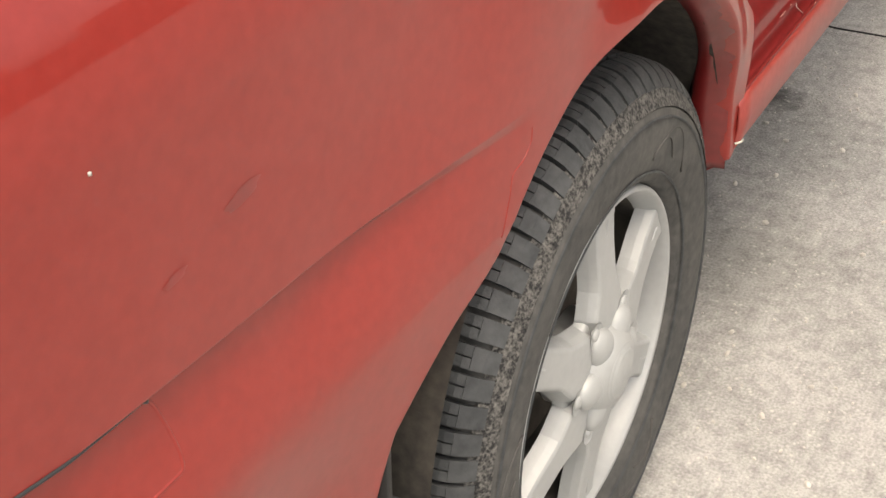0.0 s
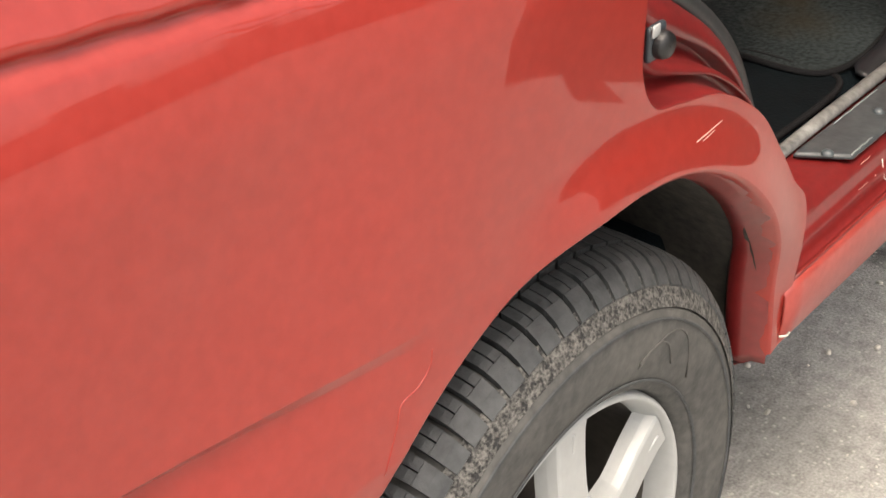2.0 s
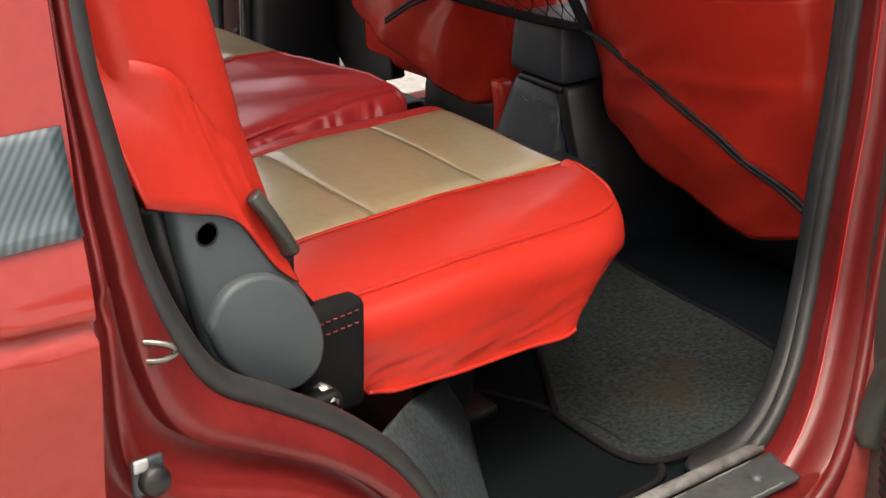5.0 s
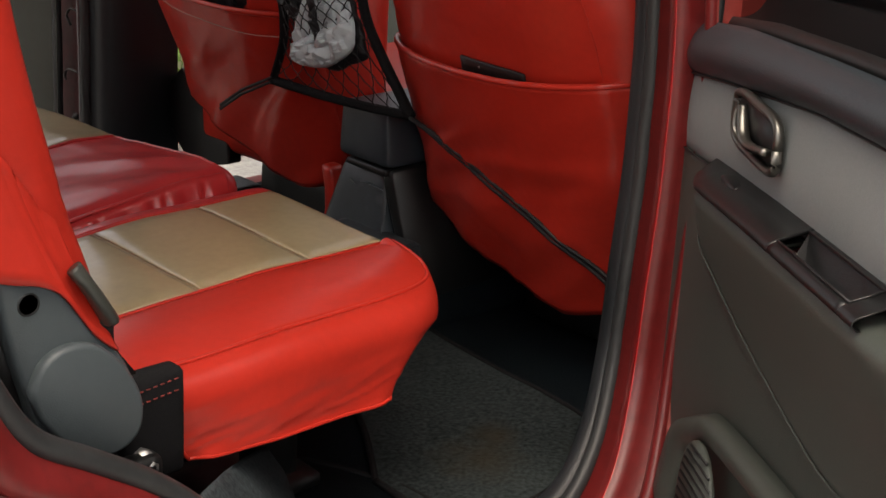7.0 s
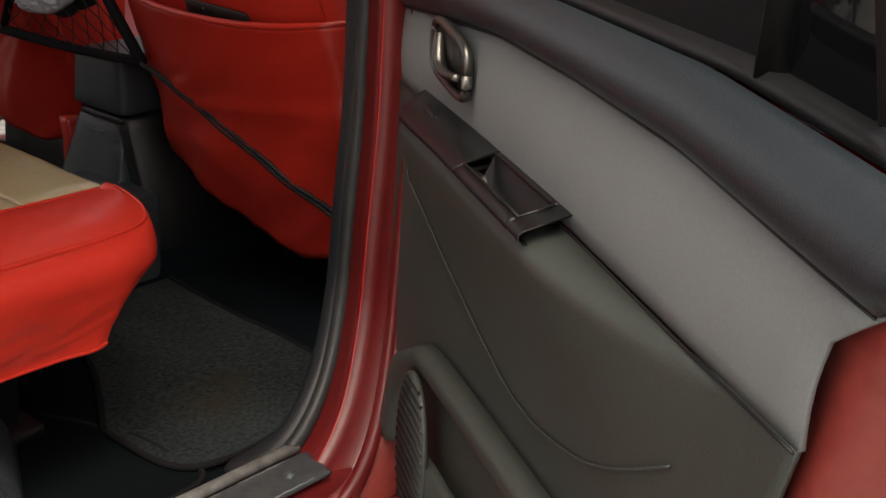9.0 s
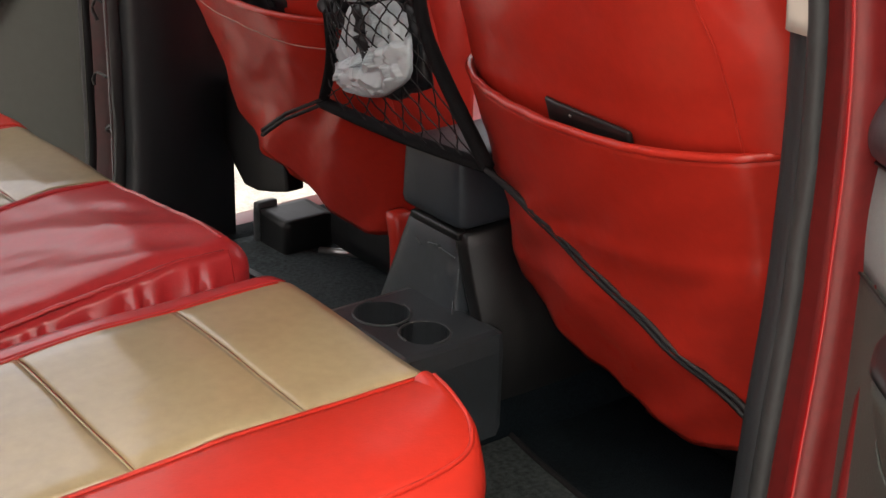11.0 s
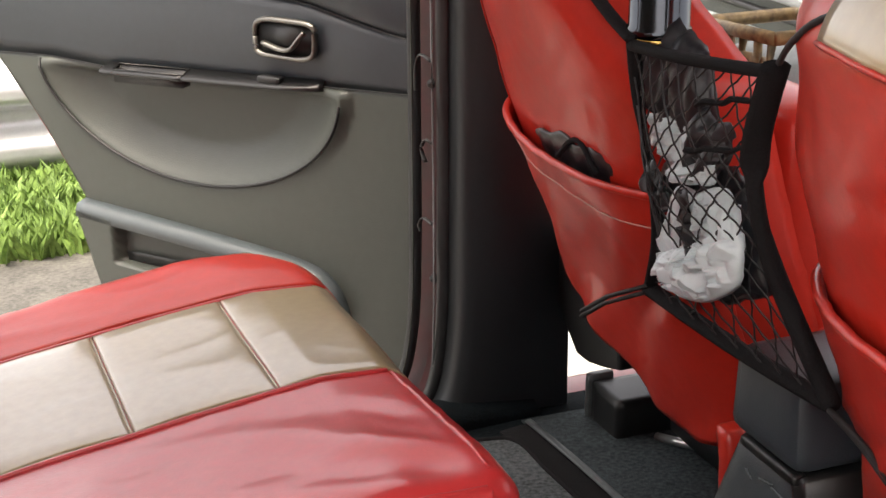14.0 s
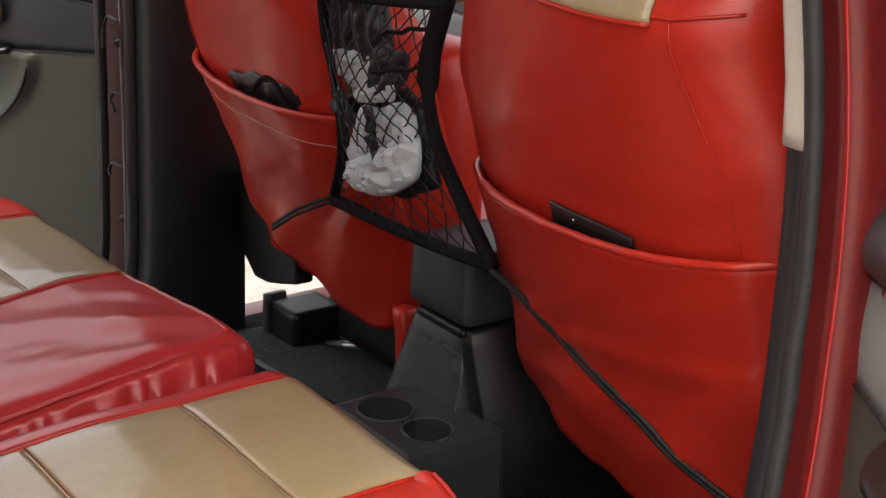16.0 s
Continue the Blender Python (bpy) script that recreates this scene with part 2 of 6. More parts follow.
def stain_spot(m, spots, colour):
    """Blots of another colour with ragged edges, at x, y, z with a radius."""
    t, links = m.node_tree.nodes, m.node_tree.links
    b = t["Principled BSDF"]
    plain = b.inputs["Base Color"].links[0].from_socket
    where = t.new("ShaderNodeTexCoord").outputs["Object"]
    wob = t.new("ShaderNodeTexNoise")
    wob.inputs["Scale"].default_value, wob.inputs["Detail"].default_value = 30, 6
    links.new(where, wob.inputs["Vector"])
    for x, y, z, r in spots:
        off = t.new("ShaderNodeVectorMath")
        off.operation = "DISTANCE"
        links.new(where, off.inputs[0])
        off.inputs[1].default_value = (x, y, z)
        add = t.new("ShaderNodeMath")
        add.operation = "MULTIPLY_ADD"
        add.inputs[1].default_value = r * 1.4
        links.new(wob.outputs[0], add.inputs[0])
        links.new(off.outputs["Value"], add.inputs[2])
        fall = t.new("ShaderNodeMapRange")
        fall.inputs["From Min"].default_value, fall.inputs["From Max"].default_value = r * 0.6, r * 2.0
        fall.inputs["To Min"].default_value, fall.inputs["To Max"].default_value = 0.7, 0.0
        links.new(add.outputs[0], fall.inputs[0])
        over = t.new("ShaderNodeMix")
        over.data_type = "RGBA"
        links.new(fall.outputs[0], over.inputs[0])
        links.new(plain, over.inputs[6])
        over.inputs[7].default_value = (*colour, 1)
        plain = over.outputs[2]
    links.new(plain, b.inputs["Base Color"])


# ---- mesh helpers ----


def part(name, bm, mat, parent=None, label="", smooth=True, thick=0.0, bevel=0.0):
    """Links a bmesh as one mesh object under a thing or a part."""
    me = bpy.data.meshes.new(name)
    bmesh.ops.recalc_face_normals(bm, faces=bm.faces)
    bm.to_mesh(me)
    bm.free()
    for p in me.polygons:
        p.use_smooth = smooth
    me.materials.append(M[mat] if isinstance(mat, str) else mat)
    ob = new(name, me)
    ob.parent = parent
    if label:
        tagged(ob, label)
    if thick:
        s = ob.modifiers.new("thickness", "SOLIDIFY")
        s.thickness, s.offset = thick, -1
    if bevel:
        v = ob.modifiers.new("edges", "BEVEL")
        v.width, v.segments, v.limit_method = bevel, 2, "ANGLE"
    return ob


def thing(name, label, category, group="", m=None, parent=None):
    ob = new(name)
    ob.empty_display_size = 0.05
    ob.parent = parent
    if m is not None:
        ob.matrix_basis = m
    return tagged(ob, label, category, group)


def sheet(f, nu, nv, ring=False):
    """A grid of points f(u, v), u and v from 0 to 1."""
    bm = bmesh.new()
    rows = [[bm.verts.new(f(i / (nu if ring else nu - 1), j / (nv - 1))) for j in range(nv)] for i in range(nu)]
    for i in range(nu if ring else nu - 1):
        a, b = rows[i], rows[(i + 1) % nu]
        for j in range(nv - 1):
            bm.faces.new((a[j], b[j], b[j + 1], a[j + 1]))
    return bm


def soft_box(lo, hi, r=0.02, n=(8, 8, 8), bend=None):
    """A block with rounded edges, its points moved by bend."""
    lo, hi = Vector(lo), Vector(hi)
    bm = bmesh.new()
    seen = {}

    def at(i, j, k):
        if (i, j, k) not in seen:
            raw = Vector([lo[a] + (hi[a] - lo[a]) * (0.5 - 0.5 * math.cos(math.pi * q / n[a])) for a, q in enumerate((i, j, k))])
            rr = min(r, *[(hi[a] - lo[a]) / 2 for a in range(3)])
            core = Vector([min(max(raw[a], lo[a] + rr), hi[a] - rr) for a in range(3)])
            off = raw - core
            p = core + off.normalized() * rr if off.length > 1e-9 else raw
            seen[i, j, k] = bm.verts.new(bend(p) if bend else p)
        return seen[i, j, k]

    for a in range(3):
        b, c = [(1, 2), (2, 0), (0, 1)][a]
        for side in (0, n[a]):
            for p in range(n[b]):
                for q in range(n[c]):
                    quad = []
                    for dp, dq in ((0, 0), (1, 0), (1, 1), (0, 1)):
                        ix = [0, 0, 0]
                        ix[a], ix[b], ix[c] = side, p + dp, q + dq
                        quad.append(at(*ix))
                    bm.faces.new(quad if side else quad[::-1])
    return bm


def tube(points, r, n=8, flat=1.0):
    """A round bar through the points; flat squeezes it along its own height."""
    pts = [Vector(p) for p in points]
    bm = bmesh.new()
    loops = []
    up = Vector((0, 0, 1))
    for i, p in enumerate(pts):
        way = (pts[min(i + 1, len(pts) - 1)] - pts[max(i - 1, 0)]).normalized()
        side = way.cross(up)
        side = side.normalized() if side.length > 1e-3 else Vector((1, 0, 0))
        top = side.cross(way).normalized()
        loops.append([bm.verts.new(p + side * r * math.cos(a) + top * r * flat * math.sin(a)) for a in [2 * math.pi * k / n for k in range(n)]])
    for a, b in zip(loops, loops[1:]):
        for k in range(n):
            bm.faces.new((a[k], a[(k + 1) % n], b[(k + 1) % n], b[k]))
    bm.faces.new(loops[0][::-1])
    bm.faces.new(loops[-1])
    return bm


def smooth_path(points, n=40):
    """A smooth line through a few points."""
    pts = [Vector(p) for p in points]
    out = []
    for k in range(n + 1):
        s = k / n * (len(pts) - 1)
        i = min(int(s), len(pts) - 2)
        u = s - i
        a, b, c, d = pts[max(i - 1, 0)], pts[i], pts[i + 1], pts[min(i + 2, len(pts) - 1)]
        out.append(0.5 * ((2 * b) + (c - a) * u + (2 * a - 5 * b + 4 * c - d) * u * u + (3 * b - a - 3 * c + d) * u**3))
    return out


def along(pts, s):
    """The point a share s of the way along a smooth line."""
    return smooth_path(pts, 60)[int(round(max(0, min(1, s)) * 60))]


def lathe(profile, n=64, centre=(0, 0, 0)):
    """Turns (radius, y) points round an axle along y."""
    cx, cy, cz = centre
    bm = bmesh.new()
    rings = [[bm.verts.new((cx + r * math.sin(2 * math.pi * k / n), cy + y, cz + r * math.cos(2 * math.pi * k / n))) for k in range(n)] for r, y in profile]
    for a, b in zip(rings, rings[1:]):
        for k in range(n):
            bm.faces.new((a[k], a[(k + 1) % n], b[(k + 1) % n], b[k]))
    return bm


def slab(outline, y0, y1, axes="xz"):
    """A plate: a closed outline in two axes, thick along the third from y0 to y1."""
    bm = bmesh.new()
    third = ({"x", "y", "z"} - set(axes)).pop()

    def at(p, w):
        d = {axes[0]: p[0], axes[1]: p[1], third: w}
        return bm.verts.new((d["x"], d["y"], d["z"]))

    a, b = [at(p, y0) for p in outline], [at(p, y1) for p in outline]
    bm.faces.new(a)
    bm.faces.new(b[::-1])
    for k in range(len(a)):
        bm.faces.new((a[k], a[(k + 1) % len(a)], b[(k + 1) % len(a)], b[k]))
    return bm


def step(a, b, v):
    v = min(1, max(0, (v - a) / (b - a)))
    return v * v * (3 - 2 * v)


def join(*bms):
    out = bmesh.new()
    for bm in bms:
        me = bpy.data.meshes.new("tmp")
        bm.to_mesh(me)
        out.from_mesh(me)
        bm.free()
        bpy.data.meshes.remove(me)
    return out

# ---- ground and verge ----
def ground_sheet():
    bm = bmesh.new()
    n = 60
    def at(i, j):
        a, b = (2 * i / n - 1), (2 * j / n - 1)
        return bm.verts.new((0.5 + 60 * a * abs(a) ** 2, 60 * b * abs(b) ** 2, 0.0))
    rows = [[at(i, j) for j in range(n + 1)] for i in range(n + 1)]
    for i in range(n):
        for j in range(n):
            bm.faces.new((rows[i][j], rows[i + 1][j], rows[i + 1][j + 1], rows[i][j + 1]))
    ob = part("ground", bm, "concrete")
    return tagged(ob, "weathered pale grey concrete yard with pebbles and stains", "ground", kind="structure")


ground = ground_sheet()


def scatter_pebbles():
    rnd = random.Random(4)
    bm = bmesh.new()
    for k in range(1500):
        x, y = rnd.uniform(0.1, 2.6), rnd.uniform(-1.0, 0.45)
        r = rnd.choice((0.0012, 0.0016, 0.002, 0.002, 0.003, 0.0045))
        m = Matrix.LocRotScale((x, y, r * 0.4), Euler((rnd.random(), rnd.random(), rnd.random() * 6)), (r * 1.3, r, r * 0.7))
        bmesh.ops.create_icosphere(bm, subdivisions=1, radius=1, matrix=m)
    return tagged(part("gravel", bm, "pebble"), "pale pebbles and grit lying on the concrete", "gravel", kind="stuff")


def verge():
    kerb = part("kerb", slab([(-14, 2.60), (16, 2.60), (16, 3.20), (-14, 3.20)], 0.0, 0.05, "xy"), "kerb", bevel=0.01)
    tagged(kerb, "low weathered concrete kerb along the grass verge", "kerb", kind="structure")
    soil = part("verge", sheet(lambda u, v: (-14 + 30 * u, 3.19 + 30 * v ** 2, 0.03 - 0.6 * step(0.15, 0.45, v) + 0.05 * noise.noise((u * 40, v * 40, 0))), 60, 30), "soil")
    tagged(soil, "green grassy verge beyond the kerb", "verge", kind="structure")
    rnd = random.Random(9)
    verts, faces = [], []
    for k in range(36000):
        near = rnd.random() < 0.8
        x = rnd.uniform(-0.6, 2.0) if near else rnd.uniform(-12, 14)
        y = 3.17 + rnd.random() * (0.62 if near else 1.0)
        h, w, a = rnd.uniform(0.03, 0.12), rnd.uniform(0.003, 0.010), rnd.uniform(0, 6.28)
        if rnd.random() < 0.5:
            w, h = w * 2.6, h * 0.85
        lean = rnd.uniform(0.1, 0.7) * h
        b = rnd.uniform(0, 6.28)
        dx, dy, lx, ly = math.cos(a) * w, math.sin(a) * w, math.cos(b) * lean, math.sin(b) * lean
        o = len(verts)
        verts += [(x - dx, y - dy, 0.03), (x + dx, y + dy, 0.03), (x + dx * 0.9 + lx * 0.4, y + dy * 0.9 + ly * 0.4, 0.03 + h * 0.6),
                  (x - dx * 0.9 + lx * 0.4, y - dy * 0.9 + ly * 0.4, 0.03 + h * 0.6), (x + lx, y + ly, 0.03 + h)]
        faces += [(o, o + 1, o + 2, o + 3), (o + 3, o + 2, o + 4)]
    me = bpy.data.meshes.new("grass")
    me.from_pydata(verts, [], faces)
    me.materials.append(M["grass"])
    tagged(new("grass", me), "lush green grass and broad weeds growing on the verge", "grass", kind="stuff")


def guard_rail():
    rail = thing("guard_rail", "galvanised steel crash barrier standing on the grass verge", "guard rail")
    prof = [(0.0, -0.155), (0.03, -0.15), (0.08, -0.10), (0.08, -0.06), (0.01, -0.02), (0.01, 0.02), (0.08, 0.06), (0.08, 0.10), (0.03, 0.15), (0.0, 0.155)]
    def f(u, v):
        k = v * (len(prof) - 1)
        i = min(int(k), len(prof) - 2)
        a, b = prof[i], prof[i + 1]
        s = k - i
        return (-9 + 20 * u, 3.80 - (a[0] + (b[0] - a[0]) * s), 0.235 + a[1] + (b[1] - a[1]) * s)
    part("beam", sheet(f, 40, 28), "galvanised", rail, thick=0.004)
    for k in range(11):
        x = -9 + 2 * k
        part("post", join(soft_box((x - 0.05, 3.81, -0.6), (x + 0.05, 3.91, 0.42), 0.008, (3, 3, 3))), "galvanised", rail)
    return rail


# ---- red car: body shell ----
car = thing("red_car", "red car with worn hazy paint and open doors, parked on concrete", "car", m=Matrix.Identity(4))
AX, AZ, AR = 0.0, 0.297, 0.345          # rear wheel arch
WHEEL = (-0.010, 0.004, 0.271)


def groove(x):
    """Height of the fine groove that runs back from the arch."""
    return 0.640 - 0.055 * (x + 0.20)


def skin(x, z):
    """How far in the outer body side lies."""
    y = 0.006 + 2.44 * max(0.0, min(z, 0.93) - 0.815) ** 2 + 0.27 * max(0, z - 0.93) + 0.10 * max(0, -x - 0.55) ** 2
    r = math.hypot(x - AX, z - AZ)
    flare = 1 - step(AR - 0.01, AR + 0.13 + 0.12 * step(0.0, 0.2, -x), r)
    swell = 1 - step(AR + 0.004, AR + 0.060, r)
    y -= 0.013 * swell * step(-0.20, 0.02, x) * step(0.40, 0.54, z)
    rear = step(0.05, 0.30, -x)
    y += 0.020 * rear
    # a fine groove with a swelling under it runs back from the arch
    crease = step(-0.185, -0.225, x)
    line = groove(x)
    y += crease * 0.0105 * min(1.0, max(0.0, (line + 0.005 - z) / 0.009)) - step(-0.20, -0.40, x) * (0.017 * step(line + 0.004, line - 0.100, z) - 0.008 * step(line - 0.10, line - 0.22, z))
    y += rear * 0.022 * step(0.58, 0.36, z) * step(0.14, 0.34, -x)
    # behind the arch the lip tucks in toward the foot
    rim = 0.006 + 0.13 * max(0.0, 0.56 - z)
    y += (rim - y) * flare * step(0.0, 0.14, -x)
    y += 0.10 * max(0, 0.36 - z) * step(0.2, 0.5, -x)
    belt = 0.868 - 0.078 * x
    up = min(1.0, max(0.0, (belt + 0.007 - z) / 0.007))
    return y + 0.0110 * up * (1 - step(belt, belt - 0.007, z))


def quarter_panel():
    # outer boundary, from the sill joint round the door opening, roof rail, rear and back under
    # the edge of the door opening, then the roof side, the tail and the bumper's lower edge
    door = smooth_path([(0.345, 0, 0.335), (0.372, 0, 0.44), (0.365, 0, 0.492), (0.334, 0, 0.525), (0.30, 0, 0.568), (0.247, 0, 0.627), (0.174, 0, 0.672),
                        (0.110, 0, 0.688), (0.068, 0, 0.700), (0.047, 0, 0.735), (0.046, 0, 0.784), (0.052, 0, 0.88), (0.059, 0, 0.97), (0.062, 0, 1.03), (0.068, 0, 1.16)], 325)
    cut = Vector((0.068, 0, 0.70))
    edge, upper = [p for p in door if p.z < 0.699] + [cut], [cut] + [p for p in door if p.z > 0.701]
    n0 = len(edge)
    edge += [Vector((cut.x - (0.845 + cut.x) * (k / 200) ** 1.15, 0, 0.70)) for k in range(1, 201)]
    n1 = len(edge)
    edge += [Vector((-0.845, 0, 0.70 - 0.34 * k / 110)) for k in range(1, 111)]
    n2 = len(edge)
    edge += [Vector((-0.845 + 0.345 * k / 40, 0, 0.36 - 0.07 * k / 40)) for k in range(1, 41)]
    n = len(edge)

    def inner(deg):
        c, w = math.cos(radians(deg)), math.sin(radians(deg))
        r = AR * (1.0 + 0.028 * step(-0.25, 0.45, c) - 0.06 * step(0.86, 1.0, c) + min(0.20, 0.0090 * max(0.0, deg - 135)) * step(126, 146, deg))
        return Vector((AX + r * c, 0, AZ + r * w))

    # pair the boundary with the arch: door edge, roof, tail, foot
    marks = [(0, 6), (int(n0 * 0.56), 50), (int(n0 * 0.70), 63), (int(n0 * 0.82), 73), (n0 - 1, 80), (n1 - 1, 138), (n2 - 1, 165), (n - 1, 177)]
    bm = bmesh.new()
    rows = []
    nv = 150
    for i, p in enumerate(edge):
        for (i0, a0), (i1, a1) in zip(marks, marks[1:]):
            if i0 <= i <= i1:
                a = a0 + (a1 - a0) * (i - i0) / (i1 - i0)
        q = inner(a)
        row = []
        for j in range(nv):
            v = q.lerp(p, (j / (nv - 1)) ** 1.1)
            row.append(bm.verts.new((v.x, skin(v.x, v.z), v.z)))
        # the arch's lip turns in
        lip = Vector((q.x, skin(q.x, q.z), q.z))
        lip2 = bm.verts.new((lip.x * 0.988, lip.y + 0.003, AZ + (lip.z - AZ) * 0.988))
        lip3 = bm.verts.new((lip.x * 0.975, lip.y + 0.028, AZ + (lip.z - AZ) * 0.975))
        rows.append([lip3, lip2] + row)
    for a, b in zip(rows, rows[1:]):
        for j in range(len(a) - 1):
            bm.faces.new((a[j], b[j], b[j + 1], a[j + 1]))
    # above, level rows from the door's edge to the tail
    above = []
    for p in upper:
        above.append([bm.verts.new((x, skin(x, p.z), p.z)) for x in [p.x - (0.845 + p.x) * (k / 200) ** 1.15 for k in range(201)]])
    for a, b in zip(above, above[1:]):
        for j in range(200):
            bm.faces.new((a[j], b[j], b[j + 1], a[j + 1]))
    bmesh.ops.remove_doubles(bm, verts=bm.verts, dist=0.00005)
    return part("quarter_panel", bm, PAINT, car, "worn red rear quarter panel with hazy gloss")


def body_paint():
    """Sun-worn red paint under a hazy clear coat, with faint rub marks."""
    m = material("worn red paint", (0.222, 0.015, 0.010), 0.45, spread=0.05, scale=2.0, second=(0.250, 0.022, 0.016), bump=0.0, coat=1.0)
    t, links = m.node_tree.nodes, m.node_tree.links
    b = t["Principled BSDF"]
    b.inputs["Coat IOR"].default_value = 1.5
    b.inputs["Coat Weight"].default_value = 0.63
    b.inputs["Specular IOR Level"].default_value = 0.22
    where = t.new("ShaderNodeTexCoord").outputs["Object"]
    haze = t.new("ShaderNodeTexNoise")
    haze.inputs["Scale"].default_value, haze.inputs["Detail"].default_value = 7, 7
    links.new(where, haze.inputs["Vector"])
    span = t.new("ShaderNodeMapRange")
    span.inputs["To Min"].default_value, span.inputs["To Max"].default_value = 0.02, 0.07
    links.new(haze.outputs[0], span.inputs[0])
    links.new(span.outputs[0], b.inputs["Coat Roughness"])
    return m


PAINT = body_paint()
quarter_panel()


def reflected_wall():
    """An unseen wall, added for the body paint to mirror, with a stepped top."""
    rnd = random.Random(3)
    pts, x, h = [(-22.0, 0.0)], -22.0, 1.5
    while x < 22:
        pts.append((x, h))
        x += rnd.uniform(0.5, 1.6)
        pts.append((min(x, 22.0), h + rnd.uniform(-0.1, 0.1)))
        h = rnd.uniform(1.3, 1.8)
    pts.append((22.0, 0.0))
    w = part("wall_reflected", slab(pts, -9.3, -9.0), "wall", None, smooth=False)
    return tagged(w, "unseen grey wall added for reflections, with an uneven top", "wall", kind="structure")


reflected_wall()
def carbon():
    m = material("carbon pattern film", (0.05, 0.065, 0.072), 0.36, spread=0.2, scale=8, bump=0.0, coat=0.7)
    t, links = m.node_tree.nodes, m.node_tree.links
    b = t["Principled BSDF"]
    w = t.new("ShaderNodeTexWave")
    w.bands_direction = "DIAGONAL"
    w.inputs["Scale"].default_value = 92
    lean = t.new("ShaderNodeMapping")
    lean.inputs["Scale"].default_value = (1.0, 1.0, -1.0)
    links.new(t.new("ShaderNodeTexCoord").outputs["Object"], lean.inputs["Vector"])
    links.new(lean.outputs[0], w.inputs["Vector"])
    w.inputs["Distortion"].default_value, w.inputs["Detail"].default_value = 0.6, 2
    r = t.new("ShaderNodeValToRGB")
    r.color_ramp.elements[0].color, r.color_ramp.elements[1].color = (0.030, 0.043, 0.050, 1), (0.070, 0.098, 0.112, 1)
    links.new(w.outputs[0], r.inputs[0])
    links.new(r.outputs[0], b.inputs["Base Color"])
    return m


M["carbon"] = carbon()
def film(u, v):
    """The strip's rear end is cut at a slant."""
    x = 0.055 - (0.545 + 0.16 * v) * u
    z = 0.920 - 0.075 * min(0.0, x + 0.05) + 0.066 * v
    return (x, skin(x, z) - 0.0035, z)


part("side_film", sheet(film, 70, 10), "carbon", car, "grey carbon pattern film strip", thick=0.002)


def loft(curves, nv_each=6):
    """A skin through several point lists of equal length."""
    bm = bmesh.new()
    rows = [[bm.verts.new(p) for p in c] for c in curves]
    for a, b in zip(rows, rows[1:]):
        for k in range(len(a) - 1):
            bm.faces.new((a[k], a[k + 1], b[k + 1], b[k]))
    return bm


# the door jamb, stepping in from the panel's edge to the seal
N = 90
J_OUT = smooth_path([(0.372, 0, 0.44), (0.365, 0, 0.492), (0.334, 0, 0.525), (0.30, 0, 0.568), (0.247, 0, 0.627), (0.174, 0, 0.672), (0.110, 0, 0.688), (0.068, 0, 0.700), (0.047, 0, 0.735),
                     (0.046, 0, 0.784), (0.052, 0, 0.88), (0.059, 0, 0.97), (0.062, 0, 1.03), (0.068, 0, 1.16)], N)
J_OUT = [Vector((p.x, skin(p.x, p.z), p.z)) for p in J_OUT]
J_IN = smooth_path([(0.50, 0.10, 0.445), (0.455, 0.095, 0.462), (0.425, 0.092, 0.495), (0.393, 0.09, 0.545), (0.345, 0.088, 0.617), (0.290, 0.088, 0.672), (0.225, 0.088, 0.718), (0.175, 0.088, 0.752), (0.145, 0.088, 0.800),
                    (0.122, 0.09, 0.86), (0.108, 0.095, 0.93), (0.095, 0.105, 1.02), (0.095, 0.13, 1.16)], N)


def jamb_row(s, dip):
    out = []
    for a, b in zip(J_OUT, J_IN):
        p = a.lerp(b, s)
        p.y = a.y + (b.y - a.y) * (s ** 1.2) + dip
        out.append(p)
    return out


part("door_jamb", loft([jamb_row(s, d) for s, d in ((0, 0.0), (0.02, 0.004), (0.035, 0.020), (0.05, 0.026), (0.14, 0.029), (0.225, 0.027), (0.245, 0.014), (0.26, 0.009), (0.35, 0.008), (0.37, 0.011), (0.385, 0.025), (0.40, 0.031), (0.60, 0.032), (0.62, 0.028), (0.635, 0.012), (0.65, 0.006), (0.84, 0.0), (0.95, -0.002), (1.0, 0.012))]), "dark_red", car, "dark red door jamb", thick=0.003)

# the sill under the door opening
SILL = [(0.060, 0.285), (0.018, 0.315), (0.006, 0.338), (0.002, 0.365), (0.003, 0.392), (0.009, 0.401), (0.013, 0.398), (0.016, 0.394), (0.020, 0.395), (0.023, 0.400), (0.025, 0.408), (0.0255, 0.414), (0.029, 0.4155), (0.031, 0.420), (0.032, 0.430), (0.038, 0.440), (0.050, 0.444), (0.100, 0.445), (0.118, 0.442), (0.122, 0.425), (0.124, 0.40)]


def sill_bm(x0, x1, prof, n=40, mirror=None):
    bm = bmesh.new()
    rows = []
    for i in range(n + 1):
        x = x0 + (x1 - x0) * i / n
        rows.append([bm.verts.new((x + (0.06 * max(0, 0.44 - z) * 0 if i else 0), (mirror - y) if mirror else y, z)) for y, z in prof])
    for a, b in zip(rows, rows[1:]):
        for k in range(len(prof) - 1):
            bm.faces.new((a[k], b[k], b[k + 1], a[k + 1]))
    return bm


